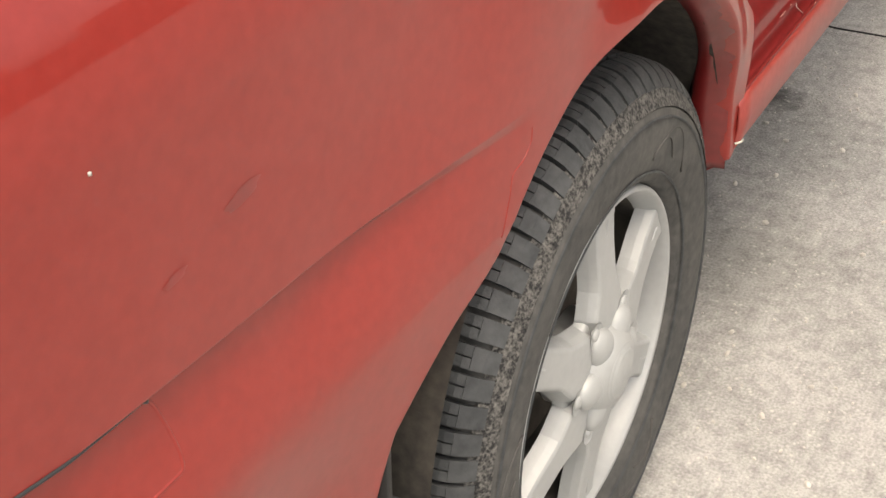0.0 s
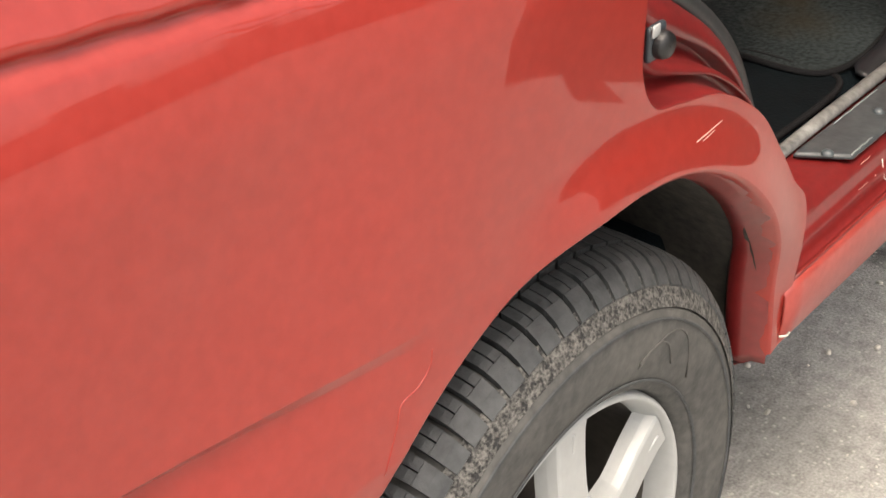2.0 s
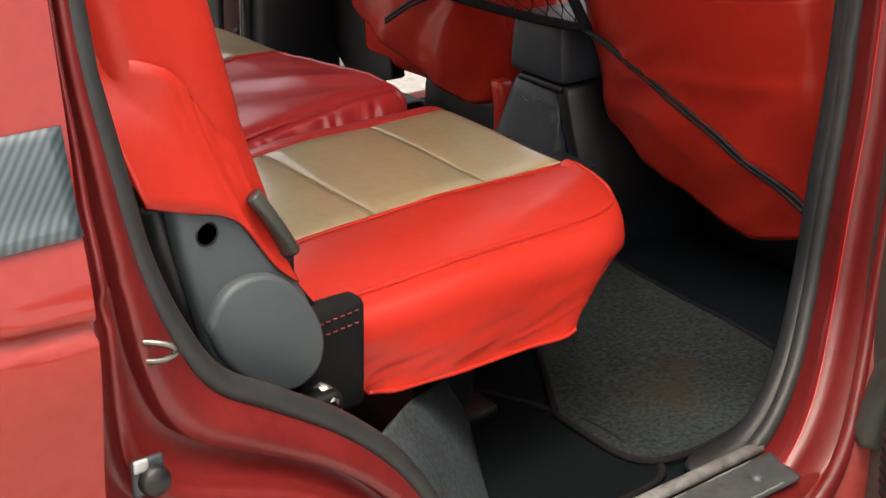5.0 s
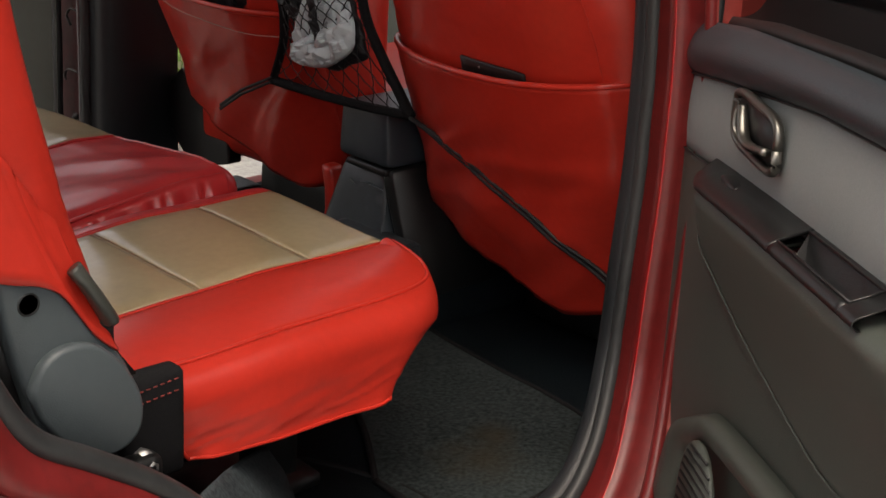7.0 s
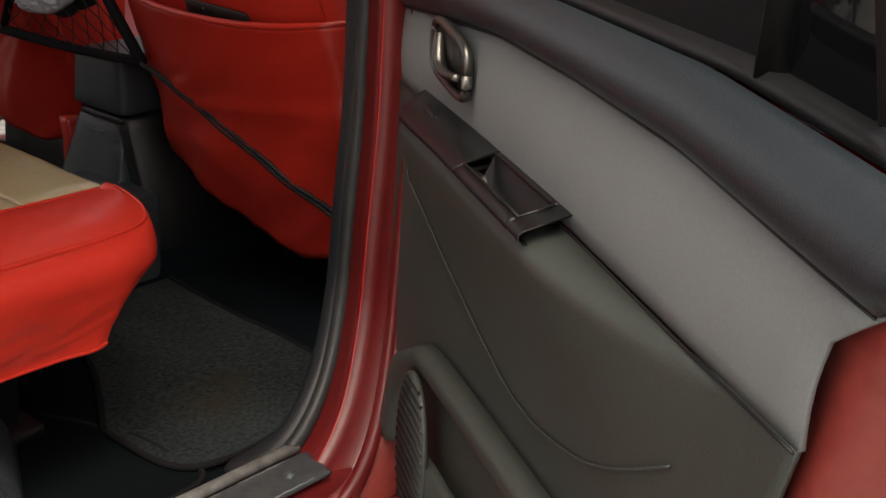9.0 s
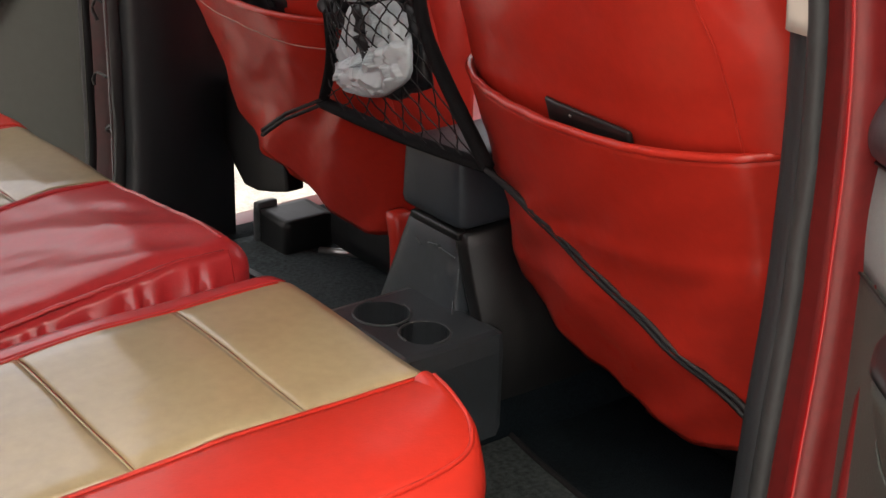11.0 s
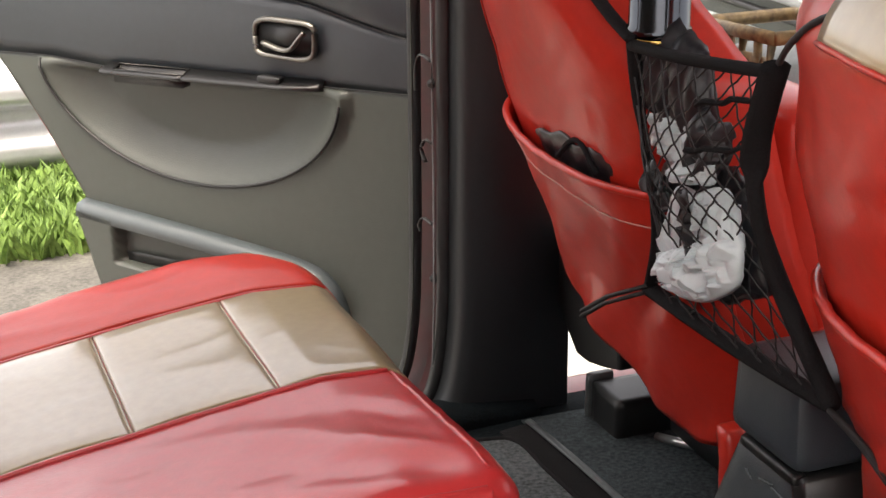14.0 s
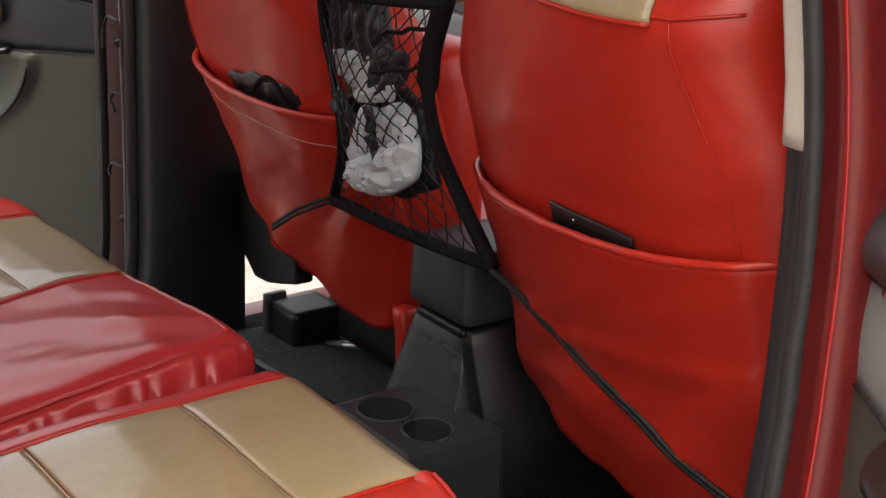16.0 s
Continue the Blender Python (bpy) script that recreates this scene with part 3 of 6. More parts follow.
part("sill", sill_bm(0.345, 1.9, SILL[:6]), "dull_red", car, "dull red sanded sill", thick=0.003)
part("sill_step", sill_bm(0.36, 1.9, SILL[5:]), "dark_red", car, "glossy dark red step with chipped paint", thick=0.003)
rnd = random.Random(21)
for k in range(16):
    x, w = 0.40 + 1.0 * rnd.random(), rnd.choice((0.003, 0.005, 0.009, 0.022))
    y, z = rnd.choice(((0.0090, 0.4014), (0.0262, 0.4150), (0.0350, 0.4355)))
    part("paint_chip", tube([(x + w * j / 4, y - 0.0002, z + 0.0006 * math.sin(2 * j + k)) for j in range(5)], rnd.uniform(0.0004, 0.0007), 5), "scratch", car)
part("scrape", tube([(0.344, skin(0.344, 0.345) - 0.0008, 0.3465), (0.349, -0.0005, 0.3475), (0.356, 0.0, 0.3475)], 0.0013, 5), "pebble", car)
part("scrape", tube([(0.612, 0.0305, 0.424), (0.609, 0.0240, 0.404), (0.614, 0.0165, 0.3955)], 0.0007, 5), "pebble", car)
for x0, z0, x1, z1, r in ((0.124, 0.6515, 0.174, 0.6490, 0.0007), (0.135, 0.6480, 0.158, 0.6475, 0.0005)):
    part("scrape", tube([(x0 + (x1 - x0) * k / 6, skin(x0 + (x1 - x0) * k / 6, z0 + (z1 - z0) * k / 6) - 0.0001, z0 + (z1 - z0) * k / 6) for k in range(7)], r, 5), "scratch", car)
plate = part("sill_plate", soft_box((0.51, 0.036, 0.4475), (0.845, 0.090, 0.4535), 0.003, (10, 6, 2), lambda p: Vector((p.x + (0.090 - p.y) * 0.62 * step(0.60, 0.51, p.x) - (0.090 - p.y) * 0.25 * step(0.80, 0.845, p.x), p.y, p.z))), "dust_grey", car, "scuffed black sill plate")
for x in (0.532, 0.658, 0.789):
    part("rivet", lathe([(0.0002, -0.0045), (0.004, -0.004), (0.0068, -0.0015), (0.007, 0.0005)], 16), "hinge_grey", plate).matrix_basis = pose(x, 0.06, 0.4535, -90, 0, 0)
for x, y, w in ((0.545, 0.0395, 0.050), (0.640, 0.0385, 0.085), (0.745, 0.0390, 0.060), (0.60, 0.0860, 0.11), (0.74, 0.0870, 0.07)):
    part("scuff", tube([(x + w * j / 8, y + 0.0006 * math.sin(4 * j + 9 * x), 0.4532) for j in range(9)], 0.0010, 5), "cloth_grey", plate)
# seals
part("door_seal", tube([p + Vector((0, 0.004, 0.004)) for p in J_IN], 0.011, 8), "seal", car, "black rubber door seal")
part("sill_seal", tube([(0.47, 0.101, 0.452), (0.50, 0.101, 0.4515), (0.60, 0.101, 0.4530), (0.84, 0.101, 0.4530)], 0.0085, 8, 0.8), "scuffed_edge", car, "scuffed grey sill seal edge")
stop = part("door_bumper", lathe([(0.0005, -0.012), (0.009, -0.012), (0.011, -0.008), (0.0115, 0.0)], 20, (0.083, 0.018, 0.744)), "black", car, "round black rubber door bumper")
part("mount", soft_box((0.069, 0.0145, 0.731), (0.093, 0.021, 0.760), 0.009, (4, 2, 4)), "grey_plastic", stop)
part("shim", soft_box((0.069, 0.0125, 0.752), (0.080, 0.0150, 0.762), 0.002, (3, 2, 3)), "alloy", stop, "bent grey steel shim")
part("striker", tube(smooth_path([(0.106, 0.066, 0.817), (0.117, 0.058, 0.816), (0.125, 0.054, 0.812), (0.125, 0.054, 0.807), (0.117, 0.058, 0.803), (0.106, 0.066, 0.802)], 20), 0.0026, 8), "chrome", car, "dark steel door striker")

# wheel housing
def flange_row(dr, dy):
    out = []
    for k in range(41):
        a = radians(4 + 66 * k / 40)
        r = AR * (1.0 + 0.028 * step(-0.25, 0.45, math.cos(a)) - 0.06 * step(0.86, 1.0, math.cos(a)))
        x, z = AX + r * math.cos(a), AZ + r * math.sin(a)
        wave = 0.0015 * noise.noise((k * 0.6, 3.0, 0.0))
        out.append(Vector((AX + (r - dr - wave) * math.cos(a), skin(x, z) + dy, AZ + (r - dr - wave) * math.sin(a))))
    return out


part("arch_flange", loft([flange_row(0.002, 0.004), flange_row(0.006, 0.020), flange_row(0.013, 0.026), flange_row(0.015, 0.040), flange_row(0.002, 0.048)]), "dark_red", car, "dark red folded arch flange", thick=0.002)


def on_skin(x, z, lift=0.0004):
    return Vector((x, skin(x, z) - lift, z))


seam = smooth_path([(-0.845, 0, 0.693), (-0.74, 0, 0.678), (-0.66, 0, 0.667), (-0.632, 0, 0.661), (-0.619, 0, 0.648), (-0.613, 0, 0.608), (-0.630, 0, 0.603), (-0.70, 0, 0.606), (-0.845, 0, 0.625)], 80)
part("bumper_seam", tube([on_skin(p.x, p.z, 0.0) for p in seam[:36]], 0.0014, 6), "seal", car, "narrow dark bumper seam")
part("bumper_edge", tube([on_skin(p.x, p.z, -0.0012) for p in seam[34:]], 0.0020, 6), PAINT, car, "red bumper edge")
for x, z, r in ((-0.535, 0.746, 0.013), (-0.600, 0.728, 0.008)):
    part("rub_mark", sheet(lambda u, v: on_skin(x + (r * v * (1 + 0.15 * math.sin(5 * u * 6.28))) * 1.3 * math.cos(2 * math.pi * u), z + 0.45 * r * v * math.sin(2 * math.pi * u + 0.4), 0.0003), 24, 4, True), "rub_red", car, "dull red rub mark")
part("paint_chip", tube([on_skin(-0.651, 0.8185), on_skin(-0.651, 0.8205)], 0.0011, 6), "pebble", car)
part("dent_edge", tube([on_skin(p.x, p.z, -0.0004) for p in smooth_path([(-0.193, 0, 0.628), (-0.196, 0, 0.616), (-0.208, 0, 0.606), (-0.224, 0, 0.601), (-0.230, 0, 0.586), (-0.244, 0, 0.556)], 40)], 0.0011, 6), PAINT, car, "shallow dented crease")
part("arch_liner", sheet(lambda u, v: (AX + (AR * 0.985) * math.cos(radians(4 + 178 * u)), 0.022 + 0.34 * v, AZ + AR * 0.985 * math.sin(radians(4 + 178 * u))), 40, 6), "liner", car, "dusty black wheel housing")
part("housing_wall", slab([(AX + 0.34 * math.cos(radians(a)), AZ + 0.34 * math.sin(radians(a))) for a in range(2, 183, 6)], 0.345, 0.36), "liner", car)
part("spring_perch", join(lathe([(0.07, 0.20), (0.075, 0.21), (0.075, 0.33), (0.05, 0.335)], 24, (0.08, 0.0, 0.36)), soft_box((0.02, 0.22, 0.38), (0.18, 0.30, 0.58), 0.02, (4, 4, 4)), soft_box((0.16, 0.14, 0.30), (0.22, 0.22, 0.50), 0.02, (4, 4, 4))), "alloy_dark", car, "dusty suspension arm")
part("mud_flap", soft_box((-0.385, 0.032, 0.10), (-0.372, 0.22, 0.455), 0.005, (3, 6, 6)), "black", car, "black rubber mud flap")


# ---- wheel ----
def wheel(centre):
    w = new("wheel")
    w.parent = car
    w.matrix_basis = Matrix.Translation(centre)
    tagged(w, "six spoke alloy wheel with a worn tyre")
    R = 0.303
    side = [(0.182, 0.020), (0.188, 0.004), (0.206, -0.003), (0.225, -0.005), (0.245, -0.006), (0.262, -0.003), (0.2625, 0.001), (0.274, 0.004), (0.284, 0.012), (0.290, 0.024), (0.2925, 0.045), (0.2935, 0.09), (0.2935, 0.160), (0.288, 0.195), (0.26, 0.214), (0.21, 0.206), (0.182, 0.165)]
    def pressed(b_):
        """The tyre is flattened where it stands on the ground."""
        for v_ in b_.verts:
            v_.co.z = max(v_.co.z, 0.001 - centre[2])
        return b_

    tyre = part("tyre", pressed(lathe(side, 120)), "dusty_rubber", w, "black tyre with scuffed dusty shoulder")
    # tread blocks in rings, the outer ring turning over the shoulder
    bm = bmesh.new()
    n = 76
    rings = [([(0.281, 0.004), (0.292, 0.013), (0.2985, 0.022)], 0.80, 0.0), ([(0.2985, 0.0225), (0.3010, 0.029), (R, 0.045)], 0.37, 0.0), ([(0.2985, 0.0225), (0.3010, 0.029), (R, 0.045)], 0.37, 0.43), ([(R, 0.0505), (R + 0.001, 0.080)], 0.86, 0.3), ([(R + 0.001, 0.086), (R + 0.001, 0.112)], 0.86, 0.6), ([(R + 0.001, 0.118), (R + 0.001, 0.144)], 0.86, 0.9), ([(R, 0.150), (R - 0.001, 0.170), (0.297, 0.190)], 0.8, 0.2)]
    for prof, fill, shift in rings:
        for k in range(n):
            a0 = 2 * math.pi * (k + shift) / n
            a1 = a0 + 2 * math.pi / n * fill
            top, base = [], []
            for i, (r, y) in enumerate(prof):
                skew = 0.10 * (y - 0.09)
                for a in (a0 + skew, a1 + skew):
                    top.append(bm.verts.new((r * math.sin(a), y, r * math.cos(a))))
                    rb = r - 0.0085
                    yb = y + (0.004 if i == 0 and prof[0][0] < 0.29 else 0)
                    base.append(bm.verts.new((rb * math.sin(a), yb, rb * math.cos(a))))
            m = len(prof)
            for i in range(m - 1):
                a, b, c, d = 2 * i, 2 * i + 1, 2 * i + 3, 2 * i + 2
                bm.faces.new((top[a], top[b], top[c], top[d]))
                bm.faces.new((top[a], top[d], base[d], base[a]))
                bm.faces.new((top[b], base[b], base[c], top[c]))
            bm.faces.new((top[0], base[0], base[1], top[1]))
            bm.faces.new((top[-2], top[-1], base[-1], base[-2]))
    part("tread", pressed(bm), "rubber", w, smooth=False)
    part("shoulder_scuff", lathe([(0.2635, -0.0035), (0.270, -0.0005), (0.277, 0.0035), (0.283, 0.0085), (0.2875, 0.0115)], 180), "worn_rubber", w, "dusty scuffed shoulder rib")
    part("bead_line", lathe([(0.1965, -0.0005), (0.1980, -0.0030), (0.1995, -0.0015)], 96), "rubber", w)
    part("side_line", lathe([(0.2525, -0.0050), (0.2540, -0.0072), (0.2555, -0.0050)], 96), "rubber", w)
    # raised curved marks on the sidewall
    for k in range(3):
        for span, r0, r1 in ((0.30, 0.212, 0.246), (0.17, 0.216, 0.234)):
            pts = []
            for j in range(17):
                a = 0.35 + 2.1 * k + span * j / 16 * 1.6
                r = r0 + (r1 - r0) * math.sin(math.pi * j / 16)
                pts.append((r * math.sin(a), -0.0048 - 0.0012 * math.sin(math.pi * j / 16), r * math.cos(a)))
            part("sidewall_mark", tube(pts, 0.0011, 5), "sidewall", w)
    rim = part("rim", lathe([(0.1835, 0.020), (0.1825, 0.010), (0.1795, 0.006), (0.1765, 0.008), (0.1745, 0.014), (0.1705, 0.022), (0.1675, 0.034)], 96), "alloy", w, "silver grey alloy rim")
    # barrel toned dark: the shadow inside the rim is in its colour
    part("barrel", lathe([(0.1675, 0.034), (0.1640, 0.05), (0.1600, 0.15), (0.168, 0.165)], 96), "shaded_dust", rim, "rim barrel, darkened for the shade inside")
    # six flat faced spokes flare where they meet round the hub; their sides slope back into the dish
    tan30 = math.tan(radians(30))
    cuts = [(0.030, 0.0168), (0.045, 0.0245), (0.060, 0.0325), (0.070, 0.0325), (0.084, 0.0275), (0.097, 0.0226), (0.110, 0.0210), (0.135, 0.0210), (0.160, 0.0212), (0.1735, 0.0230)]
    part("web", lathe([(0.020, 0.0060), (0.066, 0.0075), (0.074, 0.0100), (0.077, 0.0140), (0.077, 0.024)], 48), "alloy", w, "silver hub web")
    for k in range(6):
        a = radians(88 + 60 * k)
        ca, sa = math.cos(a), math.sin(a)
        bm = bmesh.new()
        loops = []
        for r, half in cuts:
            half = min(half, r * tan30 - 0.0004)
            top = 0.001 + 0.011 * step(0.05, 0.17, r)
            fan = 0.0 if r < 0.062 else 0.005
            loop = []
            for z, y in ((-half - fan, top + 0.021), (-half - fan * 0.45, top + 0.010), (-half + 0.0008, top + 0.0022), (-half + 0.0035, top), (half - 0.0035, top), (half - 0.0008, top + 0.0022), (half + fan * 0.45, top + 0.010), (half + fan, top + 0.021)):
                loop.append(bm.verts.new((r * ca - z * sa, y, r * sa + z * ca)))
            loops.append(loop)
        for p, q in zip(loops, loops[1:]):
            for j in range(7):
                bm.faces.new((p[j], p[j + 1], q[j + 1], q[j]))
        bm.faces.new(loops[0])
        bm.faces.new(loops[-1][::-1])
        spoke = part("spoke", bm, "alloy", w, smooth=False, bevel=0.0016)
        part("rib", soft_box((0.146, -0.0025, -0.0022), (0.166, 0.006, 0.0022), 0.002, (4, 3, 3)), "alloy", spoke).matrix_basis = pose(0, 0.0125, 0, 0, -math.degrees(a), 0)
        # between two spokes a nut sits in a dark recess, behind a rounded lobe of the hub
        b = a + radians(30)
        cb, sb = math.cos(b), math.sin(b)
        part("lug_recess", lathe([(0.0002, 0.0018), (0.0125, 0.0016), (0.0140, 0.0006)], 20, (0.0660 * cb, 0.0, 0.0660 * sb)), "alloy", w)
        part("lug_nut", lathe([(0.0002, -0.0030), (0.0050, -0.0026), (0.0078, -0.0006), (0.0078, 0.0030)], 6, (0.0665 * cb, 0.0015, 0.0665 * sb)), "alloy", w)
        lobe = bmesh.new()
        bmesh.ops.create_uvsphere(lobe, u_segments=16, v_segments=10, radius=1.0, matrix=Matrix.Translation((0.040 * cb, 0.001, 0.040 * sb)) @ Matrix.Rotation(-b, 4, "Y") @ Matrix.Diagonal((0.0265, 0.0120, 0.0200, 1)))
        part("hub_lobe", lobe, "alloy", w)
    part("hub", lathe([(0.031, -0.0150), (0.036, -0.0130), (0.042, -0.0080), (0.047, 0.0000), (0.050, 0.006), (0.050, 0.05)], 48), "alloy", w, "domed wheel hub")
    part("centre_cap", lathe([(0.0002, -0.0190), (0.022, -0.0186), (0.0265, -0.0175), (0.0275, -0.0160), (0.0300, -0.0165), (0.0315, -0.0140)], 40), "alloy", w, "round silver hub cap")
    part("brake_drum", lathe([(0.03, 0.075), (0.11, 0.075), (0.125, 0.085), (0.128, 0.15)], 48), "alloy_dark", w, "rusty brown brake drum")
    return w


wheel(WHEEL)
part("mud_flap", soft_box((-0.372, 0.020, 0.10), (-0.340, 0.20, 0.345), 0.008, (4, 6, 8), lambda p: p + Vector((0.10 * (p.z - 0.2), 0, 0))), "rubber", car, "black rubber mud flap")
part("shock_absorber", join(tube([(0.215, 0.27, 0.20), (0.185, 0.27, 0.46)], 0.026, 14), tube([(0.185, 0.27, 0.46), (0.175, 0.27, 0.62)], 0.010, 10)), "shaded_dust", car, "dusty shock absorber")
part("spring_mount", soft_box((0.10, 0.26, 0.30), (0.30, 0.34, 0.36), 0.012, (4, 4, 4)), "alloy_dark", car, "rusty brown axle mount")
wheel((2.62, 0.03, 0.279))
for x in (WHEEL[0], 2.62):
    wheel((x, 1.55 - WHEEL[1], 0.279)).matrix_basis = Matrix.Translation((x, 1.52, 0.279)) @ Matrix.Rotation(math.pi, 4, "Z")
# ---- red car: pillars, floor, roof and the far side ----
# near pillar: red flange, seal and grey trim, curving into the sill
def b_line(x, y, foot, n=40):
    pts = smooth_path([(x - 0.15, y + 0.004, foot - 0.016), (x - 0.075, y, foot - 0.002), (x - 0.025, y, foot + 0.05), (x - 0.004, y, foot + 0.13), (x + 0.004, y, foot + 0.25), (x + 0.016, y + 0.003, 0.85), (x + 0.012, y + 0.010, 1.05), (x - 0.005, y + 0.05, 1.30)], n)
    return [p + Vector((0.055, 0.043, 0)) * step(0.44, 0.62, p.z) for p in pts]


B = [(0.895, 0.012, 0.403), (0.891, 0.020, 0.411), (0.896, 0.025, 0.420), (0.938, 0.032, 0.437), (0.944, 0.043, 0.440), (0.904, 0.053, 0.441), (0.893, 0.060, 0.441), (0.895, 0.070, 0.442), (0.908, 0.078, 0.443), (0.906, 0.098, 0.445)]
part("pillar_flange", loft([b_line(*b) for b in B]), "dark_red", car, "dark red centre pillar", thick=0.003)
part("pillar_outer", loft([[Vector((1.10, p.y, p.z)) for p in b_line(*B[0])], b_line(*B[0])]), "dull_red", car, "red centre pillar face", thick=0.003)
part("pillar_ridge", tube(b_line(0.892, 0.0625, 0.441), 0.0024, 6), "gloss_red", car)
part("pillar_seal", tube(b_line(0.906, 0.103, 0.452), 0.0095, 8), "seal", car, "black rubber door seal")
part("pillar_trim", loft([b_line(0.912, 0.110, 0.452), b_line(0.910, 0.124, 0.455), b_line(0.914, 0.132, 0.455), b_line(0.930, 0.140, 0.455), [p + Vector((0.12, 0, 0)) for p in b_line(0.985, 0.145, 0.455)]]), "pillar_grey", car, "dark grey plastic pillar trim", thick=0.004)
part("belt_trim", soft_box((0.968, 0.150, 1.018), (1.060, 0.183, 1.36), 0.004, (4, 4, 8), lambda p: p + Vector((0, 0.20 * max(0.0, p.z - 1.05), 0))), "pale_trim", car, "pale grey upper pillar trim")
part("check_link", soft_box((0.958, 0.060, 0.640), (0.980, 0.074, 0.668), 0.003, (3, 3, 3)), "chrome", car, "brass coloured door check link")
part("hinge", soft_box((0.970, 0.040, 0.735), (1.010, 0.066, 0.795), 0.006, (4, 4, 4)), "dark_red", car)

W = 1.55            # the body's width at the sills
part("floor_pan", soft_box((-0.4, 0.124, 0.39), (2.4, W - 0.12, 0.435), 0.01, (4, 8, 2), lambda p: p + Vector((0, 0, -0.045 * max(0.0, p.y - 0.25) / 1.1))), "carpet", car, "black carpeted floor")
part("tunnel", soft_box((0.2, 0.62, 0.38), (2.2, 0.90, 0.47), 0.05, (6, 10, 6)), "carpet", car, "carpeted floor tunnel")
part("underbody", soft_box((-0.9, 0.30, 0.24), (2.6, W - 0.25, 0.385), 0.02, (3, 3, 3)), "black", car)
part("roof", soft_box((-0.85, 0.14, 1.70), (1.9, W - 0.14, 1.76), 0.03, (8, 8, 3)), "gloss_red", car, "red roof")
part("headlining", soft_box((-0.8, 0.17, 1.67), (1.85, W - 0.17, 1.697), 0.01, (3, 3, 2)), "cloth_grey", car, "grey cloth headlining")
part("tail_gate", soft_box((-0.86, 0.10, 0.36), (-0.78, W - 0.10, 1.02), 0.03, (3, 8, 8)), "gloss_red", car, "red tailgate")
part("dashboard", soft_box((1.95, 0.12, 0.5), (2.35, W - 0.12, 1.02), 0.08, (6, 8, 6)), "black", car, "black dashboard")
part("bonnet", soft_box((2.25, 0.03, 0.60), (3.25, W - 0.03, 0.97), 0.10, (8, 8, 6)), "dull_red", car, "red bonnet and wings")
part("bumper", soft_box((2.97, 0.03, 0.28), (3.32, W - 0.03, 0.60), 0.06, (6, 8, 6)), "dull_red", car, "red front bumper")
part("engine_bay", soft_box((2.0, 0.24, 0.26), (2.98, W - 0.24, 0.62), 0.03, (3, 3, 3)), "black", car)
part("roof_pillar", soft_box((-0.12, 0.10, 1.12), (0.04, 0.16, 1.71), 0.02, (4, 3, 4)), "dull_red", car, "red rear roof pillar")
part("roof_rail", soft_box((-0.2, 0.12, 1.66), (1.9, 0.20, 1.74), 0.03, (4, 4, 4)), "dark_red", car)
part("centre_pillar_top", soft_box((0.95, 0.14, 1.28), (1.07, 0.20, 1.71), 0.02, (4, 4, 4)), "pillar_grey", car)
for y in (0.15, W - 0.15):
    part("screen_pillar", tube(smooth_path([(2.30, y, 0.94), (2.12, y, 1.20), (1.86, y + (0.03 if y < 0.5 else -0.03), 1.71)], 12), 0.030, 8, 0.8), "dull_red", car, "red windscreen pillar")
    part("tail_pillar", tube(smooth_path([(-0.81, y, 0.98), (-0.80, y, 1.35), (-0.77, y + (0.03 if y < 0.5 else -0.03), 1.71)], 12), 0.036, 8, 0.8), "dull_red", car, "red tail pillar")
# far side
part("sill", sill_bm(0.3, 1.9, [(y, z - 0.075) for y, z in SILL], 4, W), "dark_red", car, thick=0.003)
part("quarter_panel", soft_box((-0.85, W - 0.10, 0.30), (0.33, W, 1.16), 0.03, (4, 3, 4)), "dull_red", car, "red rear quarter panel")
part("roof_pillar", soft_box((-0.12, W - 0.16, 1.12), (0.04, W - 0.10, 1.71), 0.02, (4, 3, 4)), "dull_red", car)
part("roof_rail", soft_box((-0.2, W - 0.20, 1.66), (1.9, W - 0.12, 1.74), 0.03, (4, 4, 4)), "dark_red", car)
part("side_lining", soft_box((-0.75, 0.13, 0.44), (0.06, 0.16, 1.12), 0.01, (3, 3, 3)), "trim_grey", car)
# added cover: the bare sill would mirror the sky too brightly
part("sill_cover", join(soft_box((0.30, W - 0.20, 0.33), (1.9, W - 0.105, 0.372), 0.012, (4, 4, 3)), soft_box((0.30, W - 0.19, 0.34), (1.16, W - 0.105, 0.412), 0.03, (4, 4, 4))), "carpet", car, "added black cover on the far sill")
part("side_lining", soft_box((-0.75, W - 0.16, 0.44), (0.20, W - 0.13, 1.12), 0.01, (3, 3, 3)), "trim_grey", car)


